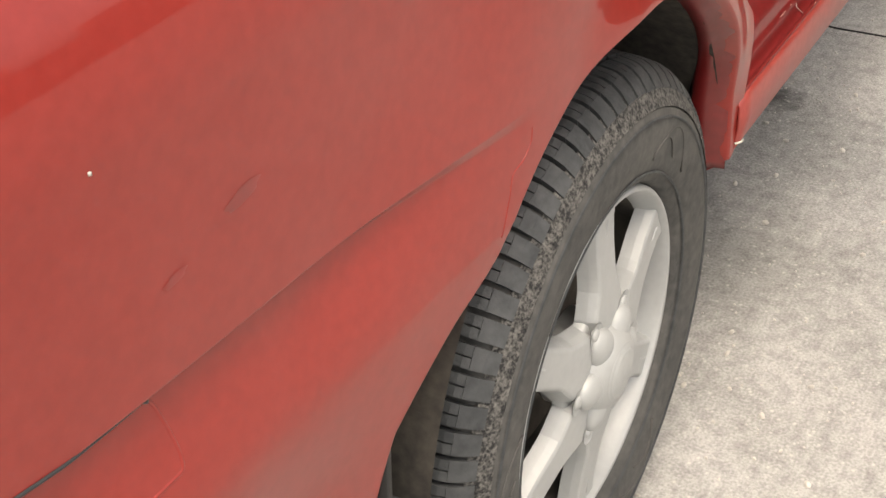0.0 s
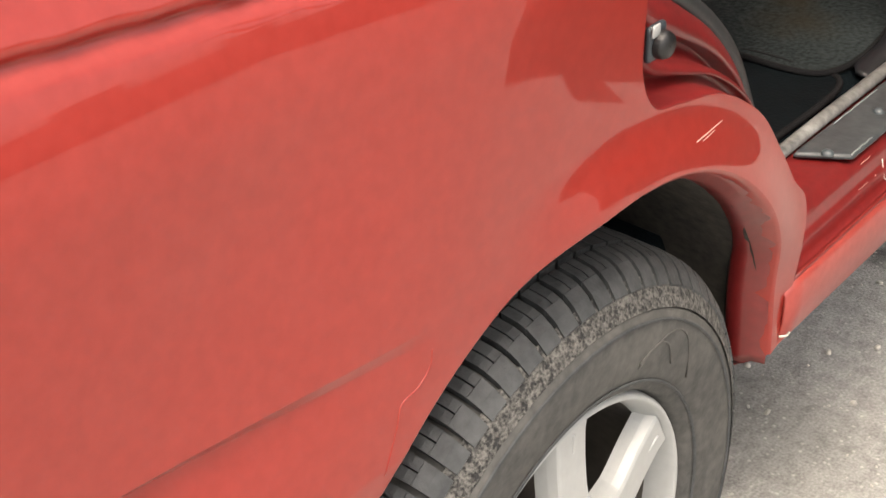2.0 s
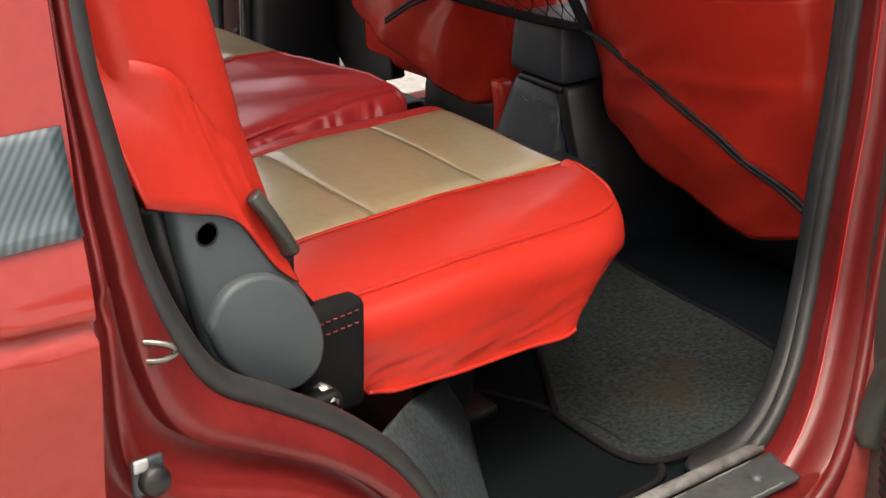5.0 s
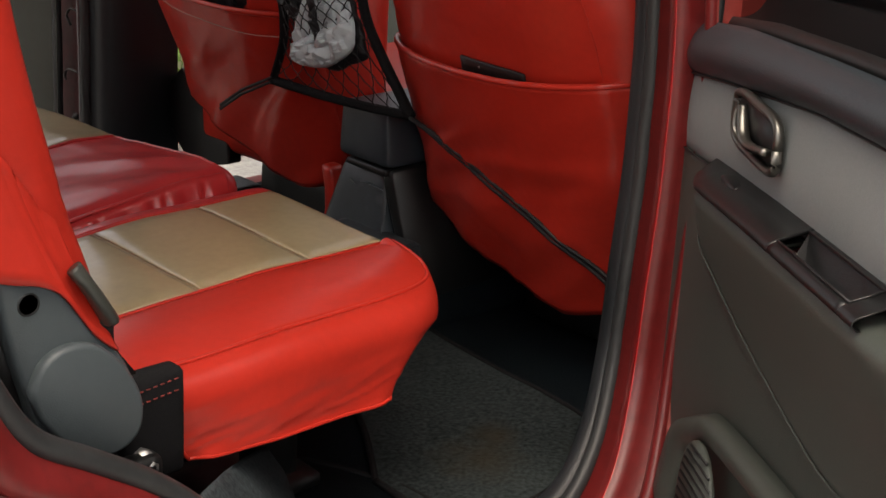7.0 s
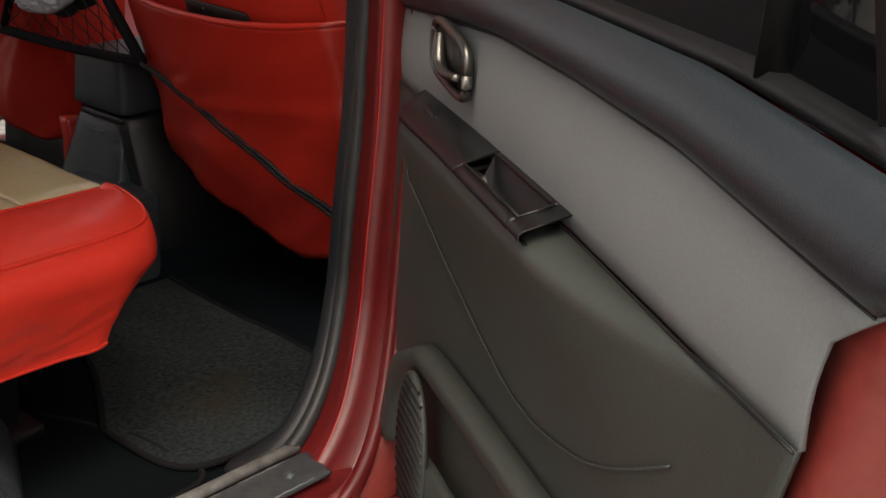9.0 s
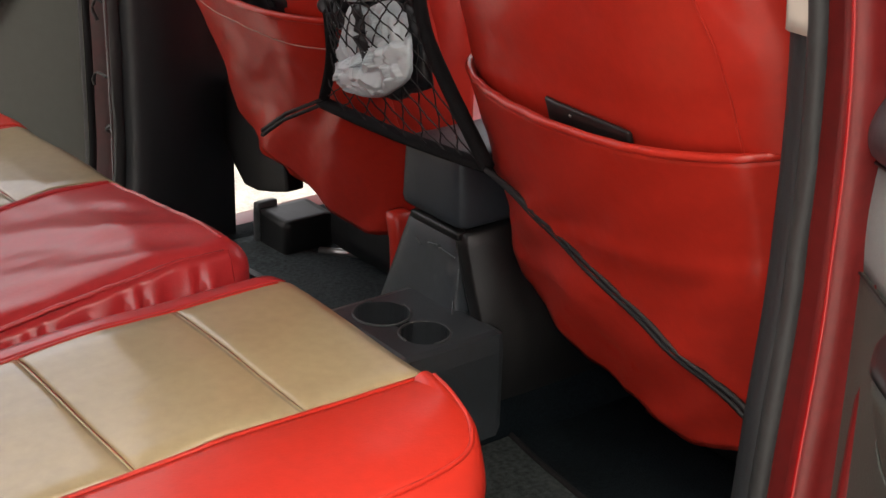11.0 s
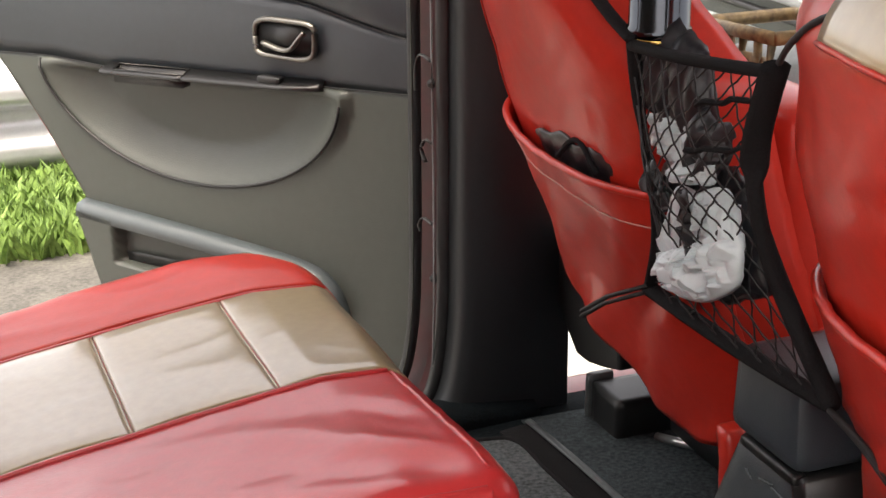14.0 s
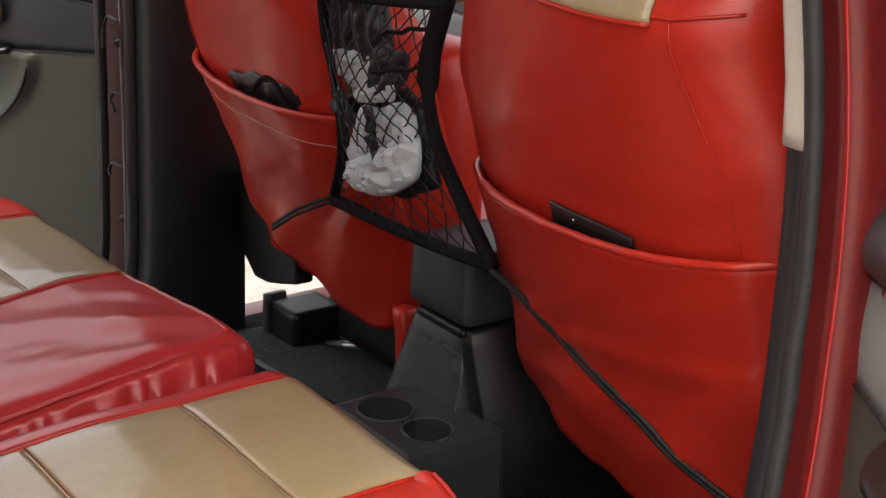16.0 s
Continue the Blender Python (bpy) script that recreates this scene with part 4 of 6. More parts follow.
def far_pillar():
    def line(x, y, foot):
        return smooth_path([(x - 0.20, y, foot), (x - 0.09, y, foot + 0.008), (x - 0.03, y, foot + 0.05), (x - 0.006, y, foot + 0.14), (x, y, foot + 0.3), (x, y - 0.005, 0.95), (x - 0.01, y - 0.03, 1.15), (x - 0.03, y - 0.08, 1.68)], 40)
    part("pillar_trim", loft([line(1.050, 1.440, 0.345), line(1.062, 1.415, 0.345), line(1.075, 1.405, 0.345), [Vector((1.20, p.y, p.z)) for p in line(1.06, 1.395, 0.345)]]), "pillar_grey", car, "black plastic centre pillar trim", thick=0.004)
    part("pillar_seal", tube(line(1.045, 1.448, 0.345), 0.011, 8), "seal", car, "black rubber door seal")
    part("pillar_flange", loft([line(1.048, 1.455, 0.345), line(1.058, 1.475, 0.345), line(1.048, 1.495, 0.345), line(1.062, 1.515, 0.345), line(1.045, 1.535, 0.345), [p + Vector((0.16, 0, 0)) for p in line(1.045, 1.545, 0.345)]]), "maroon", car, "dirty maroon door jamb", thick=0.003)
    part("door_seal", tube(line(1.030, 1.520, 0.345), 0.009, 8), "seal", car)
    part("seal_edge", tube([p + Vector((-0.007, -0.004, 0)) for p in line(1.030, 1.514, 0.345)], 0.0013, 5), "trim_grey", car)
    for z, drop, lean in ((0.868, 0.046, 0.010), (0.760, 0.026, -0.006), (0.650, 0.018, 0.006)):
        part("torn_seal", tube(smooth_path([(1.030, 1.452, z), (1.024, 1.466 + lean, z + 0.004), (1.022, 1.476 + lean, z - drop * 0.4), (1.024, 1.472 + 2 * lean, z - drop)], 12), 0.0034, 6, 0.5), "seal", car)


far_pillar()
part("seal_lip", tube([p + Vector((-0.011, 0, 0)) for p in smooth_path([(1.036, 1.446, 0.45), (1.040, 1.446, 0.62), (1.040, 1.446, 0.95), (1.030, 1.42, 1.15)], 24)], 0.0016, 5), "cloth_grey", car)
for z in (0.56, 0.83):
    part("jamb_bolt", lathe([(0.0003, -0.006), (0.004, -0.006), (0.005, -0.003), (0.007, -0.002), (0.007, 0.002)], 6), "black", car).matrix_basis = pose(1.044, 1.487, z, 0, 0, -90)


# ---- doors ----
def door(name, label, m, s, rows, pocket, bowl, grip, upper_mat, glass):
    """A rear door seen from inside: along it the distance from the hinge, s its side; rows are the heights of its trim's edges."""
    d = new(name)
    d.parent = car
    d.matrix_basis = m
    tagged(d, label)
    length = rows["length"]

    def flat(u, n, z):
        return Vector((s * u, n, z))

    def mix(pts, u):
        u = min(max(u, pts[0][0]), pts[-1][0])
        for a, b in zip(pts, pts[1:]):
            if u <= b[0]:
                return a[1] + (b[1] - a[1]) * (u - a[0]) / (b[0] - a[0])
        return pts[-1][1]

    def end(z):
        return mix(rows["end"], z)

    def panel(low, high, depth, nu=40, nv=14):
        def f(u, v):
            x0 = u * length
            z = mix(low, x0) + (mix(high, x0) - mix(low, x0)) * v
            x = u * end(z)
            z = mix(low, x) + (mix(high, x) - mix(low, x)) * v
            return flat(x, depth(x, z, v), z)
        return sheet(f, nu, nv)

    belt, top, mid, foot = rows["belt"], rows["top"], rows["mid"], rows["foot"]
    # outer skin, with its edge
    part("outer_skin", sheet(lambda u, v: flat(-0.02 + u * (end(foot[0][1] + (belt[0][1] - foot[0][1]) * v) + 0.055), -0.085 - 0.02 * math.sin(math.pi * v), foot[0][1] - 0.02 + v * (mix(belt, u * length) - foot[0][1] + 0.0)), 24, 16), "gloss_red", d, "glossy red outer door skin", thick=0.004)
    part("door_edge", loft([[flat(end(z) + 0.030, -0.09, z) for z in [foot[0][1] - 0.02 + k * (mix(belt, length) - foot[0][1]) / 20 for k in range(21)]],
                            [flat(end(z) + 0.032, -0.04, z) for z in [foot[0][1] - 0.02 + k * (mix(belt, length) - foot[0][1]) / 20 for k in range(21)]],
                            [flat(end(z) + 0.024, -0.012, z) for z in [foot[0][1] - 0.02 + k * (mix(belt, length) - foot[0][1]) / 20 for k in range(21)]],
                            [flat(end(z) - 0.03, -0.008, z) for z in [foot[0][1] - 0.02 + k * (mix(belt, length) - foot[0][1]) / 20 for k in range(21)]]]), "dull_red", d, "red door edge", thick=0.003)
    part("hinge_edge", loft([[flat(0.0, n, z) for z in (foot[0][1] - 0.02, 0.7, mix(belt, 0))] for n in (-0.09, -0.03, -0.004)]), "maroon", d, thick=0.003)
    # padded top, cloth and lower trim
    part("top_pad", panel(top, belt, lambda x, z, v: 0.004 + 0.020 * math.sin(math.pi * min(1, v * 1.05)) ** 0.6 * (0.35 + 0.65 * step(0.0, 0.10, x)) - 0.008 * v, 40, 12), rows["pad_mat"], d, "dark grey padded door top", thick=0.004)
    part("cloth_panel", panel(mid, top, lambda x, z, v: 0.004 + 0.006 * math.sin(math.pi * v) * step(0.0, 0.12, x), 40, 8), upper_mat, d, "light grey cloth door insert", thick=0.004)

    for line in (top, mid):
        part("panel_seam", tube([flat(x, 0.0072, mix(line, x)) for x in [end(mix(line, length)) * k / 40 for k in range(41)]], 0.0012, 5), "black", d)

    p_start = grip[0]

    def low_depth(x, z, v):
        a, b = bowl["centre"]
        e = ((x - a) / bowl["rx"]) ** 2 + ((z - b) / bowl["rz"]) ** 2
        inside = max(0.0, 1 - e) if z < mix(mid, x) + 0.01 else 0
        t = mix(mid, x) - z
        cup = 0.028 if glass and 0.59 < (x - grip[0]) / (grip[1] - grip[0]) < 0.95 and t < 0.03 else 0.0
        swell = 0.038 * min(1.0, max(0.0, t / 0.010)) * step(1.08, 0.98, e) * math.exp(-(t / 0.095) ** 2) * (step(p_start - 0.02, p_start + 0.06, x) * step(0.98, 0.66, x) if bowl["bulge"] else 0.4)
        return 0.006 + max(swell, cup) - (0.0 if bowl["bulge"] else 0.040) * min(1, inside * 1.9) ** 0.8 * (1 - math.exp(-(t / 0.012) ** 2))
    part("lower_panel", panel(foot, mid, low_depth, 90, 60), rows["low_mat"], d, "warm grey plastic lower door panel", thick=0.004)
    if "crease" in bowl:
        part("crease", tube([flat(p_.x, low_depth(p_.x, p_.z, 0) + 0.0018, p_.z) for p_ in smooth_path([(x, 0, z) for x, z in bowl["crease"]], 40)], 0.0012, 6), rows["low_mat"], d)
    else:
        part("crease", tube([flat(bowl["centre"][0] + bowl["rx"] * math.cos(a), low_depth(bowl["centre"][0] + bowl["rx"] * math.cos(a), bowl["centre"][1] + bowl["rz"] * math.sin(a), 0) + 0.001, bowl["centre"][1] + bowl["rz"] * math.sin(a)) for a in [math.pi * (1.04 + 0.92 * k / 40) for k in range(41)]], 0.0025, 6), "black", d)
    # armrest with its switch plate
    p, q = grip
    arm_size = 1.0 if glass else 0.64
    def taper(u):
        return 0.25 + 0.75 * math.sqrt(min(1.0, max(0.0, (u - p) / 0.06)))

    cuts = ((0.0, 0.60), (0.94, 1.0))
    part("armrest", join(*[loft([[flat(u, 0.004 + n * taper(u) * arm_size, mix(mid, u) + dz * arm_size) for u in [p + (q - p) * (a + (b - a) * k / 40) for k in range(41)]] for n, dz in ((0.0, 0.015), (0.038, 0.002), (0.0415, -0.001), (0.042, -0.005), (0.038, -0.009), (0.002, -0.012))])
        for a, b in cuts] + [loft([[flat(u, 0.004 + n * arm_size, mix(mid, u) + dz * arm_size) for u in [p + (q - p) * (0.60 + 0.34 * k / 16) for k in range(17)]] for n, dz in rim_])
        for rim_ in (((0.0, 0.015), (0.007, 0.0126)), ((0.033, 0.0037), (0.038, 0.002), (0.0415, -0.001), (0.042, -0.005), (0.038, -0.009), (0.033, -0.012)))]), "gloss_black", d, "black armrest plate", thick=0.001)
    well_pts = ((0.007, 0.0124), (0.0075, -0.024), (0.0320, -0.026), (0.0328, 0.0035))
    ends = [p + (q - p) * a for a in (0.601, 0.602, 0.70, 0.84, 0.938, 0.939)]
    part("grip_cup", loft([[flat(u, 0.004 + (n if 0 < k < 5 else 0.015) * arm_size, mix(mid, u) + (dz if 0 < k < 5 else -0.006) * arm_size) for k, u in enumerate(ends)] for n, dz in well_pts]), "black", d, "dark recessed grip", thick=0.0005)
    part("cup_rim", tube([flat(p + (q - p) * a, 0.004 + n * arm_size, mix(mid, p + (q - p) * a) + dz * arm_size) for a, n, dz in ((0.60, 0.007, 0.0128), (0.94, 0.007, 0.0128), (0.94, 0.033, 0.0040), (0.60, 0.033, 0.0040), (0.60, 0.007, 0.0128))], 0.0014, 6), "gloss_black", d)
    part("window_switch", soft_box((min(s * (p + (q - p) * 0.16), s * (p + (q - p) * 0.26)), 0.010, mix(mid, p + (q - p) * 0.2) + 0.000), (max(s * (p + (q - p) * 0.16), s * (p + (q - p) * 0.26)), 0.026, mix(mid, p + (q - p) * 0.2) + 0.0125), 0.004, (4, 4, 3)), "black", d, "black window switch")
    # inner handle: bezel, cup and lever
    hx, hz, hw, hh = rows["handle"]
    ring = []
    for k in range(41):
        a = 2 * math.pi * k / 40
        c, sn = math.cos(a), math.sin(a)
        e = 0.42
        ring.append(flat(hx + hw * math.copysign(abs(c) ** e, c) - 0.08 * hw * sn, 0.019, hz + hh * math.copysign(abs(sn) ** e, sn)))
    bez = part("inner_handle", tube(ring, 0.0050, 10, 0.8), "chrome", d, "satin nickel handle bezel")
    part("cup", slab([(s * (hx + hw * 0.93 * math.copysign(abs(math.cos(a)) ** 0.42, math.cos(a)) - 0.08 * hw * math.sin(a)), hz + hh * 0.93 * math.copysign(abs(math.sin(a)) ** 0.42, math.sin(a))) for a in [2 * math.pi * k / 32 for k in range(32)]], 0.0150, 0.0175), "black", d)
    part("lever", tube(smooth_path([flat(hx - hw * 0.66, 0.019, hz + hh * 0.50), flat(hx - hw * 0.50, 0.022, hz + hh * 0.10), flat(hx - hw * 0.28, 0.024, hz - hh * 0.42), flat(hx + hw * 0.05, 0.024, hz - hh * 0.55), flat(hx + hw * 0.70, 0.022, hz - hh * 0.30)], 20), 0.0062, 8, 0.6), "chrome", d, "nickel lever")
    # map pocket with its speaker grille
    rim = [flat(p_.x, 0.030, p_.z) for p_ in smooth_path([(x, 0, z) for x, z in pocket["rim"]], 40)]
    ahead = [(rim[min(k + 1, 40)] - rim[max(k - 1, 0)]).normalized() for k in range(41)]
    out = [Vector((-a_.z, 0, a_.x)) * (1 if s > 0 else -1) * pocket["turn"] for a_ in ahead]
    wide = pocket["wide"]
    part("pocket", loft([[p_ + o * wide + Vector((0, -0.026, 0)) for p_, o in zip(rim, out)], [p_ + o * wide * 0.7 + Vector((0, -0.004, 0)) for p_, o in zip(rim, out)], rim, [p_ - o * wide * 0.7 for p_, o in zip(rim, out)], [p_ - o * wide + Vector((0, -0.020, 0)) for p_, o in zip(rim, out)]]), rows["rim_mat"], d, "grey map pocket rim", thick=0.003)
    if glass:
        part("pocket_wall", loft([[flat(abs(p_.x), 0.020, p_.z - wide - 0.075) for p_ in rim[14:]], [flat(abs(p_.x), 0.030, p_.z - wide - 0.08) for p_ in rim[14:]], [flat(abs(p_.x), 0.024, pocket["foot"]) for p_ in rim[14:]]]), rows["low_mat"], d, thick=0.003)
    else:
        def pouch(u, v):
            x = 0.19 + (0.655 - 0.19) * u
            hi = 0.500 + 0.03 * (x - 0.19) / 0.465
            z = 0.402 + (hi - 0.402) * v
            x = 0.19 + (0.655 - 0.35 * (0.53 - z) - 0.19) * u
            hollow = step(0.328, 0.336, x) * step(0.578, 0.570, x) * step(0.452, 0.458, z) * step(hi - 0.002, hi - 0.010, z)
            return flat(x, 0.030 - 0.027 * hollow, z)
        part("pocket_wall", sheet(pouch, 90, 50), rows["low_mat"], d, "recessed map pocket front", thick=0.003)
        part("pocket_slot", sheet(lambda u, v: flat(0.45 + 0.115 * u, 0.0095 + 0.004 * v, 0.459 + 0.018 * v - 0.004 * u), 6, 4), "black", d, thick=0.001)
    gx, gz = pocket["speaker"]
    grille = part("speaker_grille", slab([(s * (gx + 0.062 * math.cos(t)), gz + 0.085 * math.sin(t)) for t in [2 * math.pi * k / 32 for k in range(32)]], 0.028, 0.033), rows["low_mat"], d, "slotted speaker grille")
    for k in range(15):
        zz = gz - 0.075 + 0.0107 * k
        w_ = 0.058 * math.sqrt(max(0.02, 1 - ((zz - gz) / 0.085) ** 2))
        part("slat", tube([flat(gx - w_, 0.0330, zz - 0.004), flat(gx + w_, 0.0330, zz + 0.004)], 0.0019, 5), "black", d)
    # window glass above the belt, in its frame
    if glass:
        part("window_frame", tube([flat(0.0, -0.03, mix(belt, 0)), flat(0.05, -0.05, 1.48), flat(length * 0.8, -0.05, 1.50), flat(length, -0.03, mix(belt, length) + 0.02)], 0.022, 8), "black", d, "black window frame")
        part("window_seal", loft([[flat(length * k / 30, n, mix(belt, length * k / 30) + dz) for k in range(31)] for n, dz in ((-0.016, -0.004), (-0.024, 0.006), (-0.088, 0.002), (-0.108, -0.012), (-0.110, -0.030))]), "black", d, "black window seal", thick=0.002)
        part("divider", tube([flat(length * 0.845, -0.03, mix(belt, length * 0.84)), flat(length * 0.83, -0.05, 1.49)], 0.012, 6), "black", d)
        g = part("pane", sheet(lambda u, v: flat(0.01 + u * length * 0.94, -0.035 - 0.015 * v, mix(belt, u * length) - 0.01 + v * 0.40), 8, 4), M["glass"], d, "dark tinted window pane", thick=0.003)
        g.visible_shadow = False
    part("lock_pin", lathe([(0.0002, -0.055), (0.003, -0.055), (0.004, -0.05), (0.004, 0.0)], 12), "black", d).matrix_basis = Matrix.Translation(flat(rows["pin"], -0.006, mix(belt, rows["pin"]))) @ pose(0, 0, 0, -90, 0, 0)
    return d


def tinted():
    m = bpy.data.materials.new("dark tinted glass")
    m.use_nodes = True
    b = m.node_tree.nodes["Principled BSDF"]
    b.inputs["Base Color"].default_value = (0.010, 0.011, 0.012, 1)
    b.inputs["Roughness"].default_value = 0.06
    b.inputs["Transmission Weight"].default_value = 0.08
    return m


M["glass"] = tinted()
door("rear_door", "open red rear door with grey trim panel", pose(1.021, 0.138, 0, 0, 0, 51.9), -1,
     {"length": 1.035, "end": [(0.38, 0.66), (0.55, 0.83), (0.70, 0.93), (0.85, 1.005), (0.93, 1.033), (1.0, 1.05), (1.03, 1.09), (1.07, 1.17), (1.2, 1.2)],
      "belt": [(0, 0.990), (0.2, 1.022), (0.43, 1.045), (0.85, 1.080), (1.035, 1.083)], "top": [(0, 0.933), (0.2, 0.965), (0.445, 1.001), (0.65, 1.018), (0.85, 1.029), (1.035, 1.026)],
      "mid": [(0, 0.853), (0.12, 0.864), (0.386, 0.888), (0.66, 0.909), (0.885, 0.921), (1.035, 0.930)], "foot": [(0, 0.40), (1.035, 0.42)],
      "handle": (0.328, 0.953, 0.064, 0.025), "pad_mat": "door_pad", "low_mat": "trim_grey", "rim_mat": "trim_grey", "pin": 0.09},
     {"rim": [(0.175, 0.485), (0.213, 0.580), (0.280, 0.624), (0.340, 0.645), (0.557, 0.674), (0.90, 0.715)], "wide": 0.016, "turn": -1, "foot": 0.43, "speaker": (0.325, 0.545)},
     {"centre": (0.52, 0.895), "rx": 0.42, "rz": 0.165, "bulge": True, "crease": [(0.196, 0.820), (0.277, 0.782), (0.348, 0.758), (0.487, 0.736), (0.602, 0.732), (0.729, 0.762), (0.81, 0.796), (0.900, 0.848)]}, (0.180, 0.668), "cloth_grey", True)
# this door's insert takes a dark grey in place of pale cloth
door("rear_door", "open red rear door facing the grass verge", pose(1.06, 1.55, 0, 0, 0, 126.87), 1,
     {"length": 0.84, "end": [(0.38, 0.56), (0.44, 0.585), (0.535, 0.645), (0.65, 0.73), (0.76, 0.825), (0.9, 0.84)],
      "belt": [(0, 0.97), (0.84, 0.98)], "top": [(0, 0.868), (0.07, 0.878), (0.2, 0.905), (0.84, 0.93)],
      "mid": [(0, 0.797), (0.155, 0.790), (0.574, 0.768), (0.70, 0.772), (0.84, 0.764)], "foot": [(0, 0.34), (0.84, 0.37)],
      "handle": (0.222, 0.853, 0.052, 0.026), "pad_mat": "grey_plastic", "low_mat": "trim_grey", "rim_mat": "hinge_grey", "pin": 0.10},
     {"rim": [(0.145, 0.44), (0.165, 0.485), (0.22, 0.508), (0.40, 0.520), (0.655, 0.530)], "wide": 0.015, "turn": 1, "foot": 0.405, "speaker": (0.30, 0.44)},
     {"centre": (0.425, 0.79), "rx": 0.295, "rz": 0.183, "bulge": False}, (0.165, 0.575), "grey_plastic", False)
# front far door, open as well, seen past the front seats
front = part("front_door", soft_box((2.02, 1.60, 0.42), (2.10, 2.62, 1.02), 0.03, (4, 8, 8)), "trim_grey", car, "open front door with grey trim")
part("pull_handle", soft_box((1.995, 1.75, 0.86), (2.02, 1.95, 0.90), 0.01, (3, 4, 3)), "black", front)

for z, h, mat in ((0.735, 0.020, "cloth_grey"), (0.700, 0.014, "black"), (0.660, 0.010, "cloth_grey")):
    part("door_rib", soft_box((2.004, 1.75, z), (2.022, 2.55, z + h), 0.004, (3, 4, 3)), mat, front)
# ---- rear seat ----
def sink(y):
    """The car leans a little to its far side."""
    return -0.030 * max(0.0, (y - 0.25)) / 1.1


def cushion_top(x, y, c):
    """Height of a cushion's cover over its flat top."""
    z = c["z"] + sink(y) + ((0.010 + 0.021 * step(1.02, 0.74, y) + 0.010 * step(1.22, 1.34, y) - 0.15 * max(0.0, 0.74 - x)) if c["folds"] else 0.0)
    # the near cushion sags toward its hinge and rises toward the middle of the car
    if c["nose"]:
        z += 0.013 * step(0.42, 0.64, y) * step(0.30, 0.62, x) - 0.045 * max(0.0, 0.62 - x) * step(0.29, 0.40, y)
    lo, hi, r = c["lo"], c["hi"], c["r"]
    crown = 0.006 * math.sin(math.pi * min(1, max(0, (y - lo[1]) / (hi[1] - lo[1])))) + 0.004 * math.sin(math.pi * min(1, max(0, (x - lo[0]) / (hi[0] - lo[0]))))
    puff = 0.0
    if c["beige"][0] < y < c["beige"][1]:
        cuts = [lo[0]] + c["pleats"] + [hi[0] - 0.02]
        for a, b in zip(cuts, cuts[1:]):
            if a <= x <= b:
                s = (x - a) / (b - a)
                puff = 0.0026 * (1 - abs(2 * s - 1) ** 9)
        e = min(y - c["beige"][0], c["beige"][1] - y) / 0.02
        puff *= min(1, e)
    fold = 0.0
    if c["folds"]:
        k = step(0.48, 0.80, x) * step(lo[1], lo[1] + 0.06, y) * (1 - step(c["beige"][0] - 0.06, c["beige"][0], y))
        far_in = math.atan2(y - lo[1] + 0.10, hi[0] + 0.16 - x)
        w = 19 * far_in + 2.0 * noise.noise((x * 7, y * 9, 2.0))
        k *= 0.35 + 0.65 * abs(noise.noise((x * 5, y * 6, 8.0))) * 2
        k *= 1 - 0.8 * step(hi[0] - 0.07, hi[0] - 0.01, x)
        fold = 0.0030 * k * (1.5 * math.sin(w) + 0.25 * math.sin(w * 2.3 + 1.3)) - 0.003 * k
    wrinkle = (0.0016 if c['folds'] and not c['beige'][0] - 0.01 < y < c['beige'][1] + 0.01 else 0.0004) * (1 - abs(noise.noise((x * 10 + 6 * y, y * 17, 3.0 + c['z'] * 9)))) ** 7
    return z + crown + puff + fold + 0.0026 * noise.noise((x * 8, y * 8, 5.0 + z)) + wrinkle


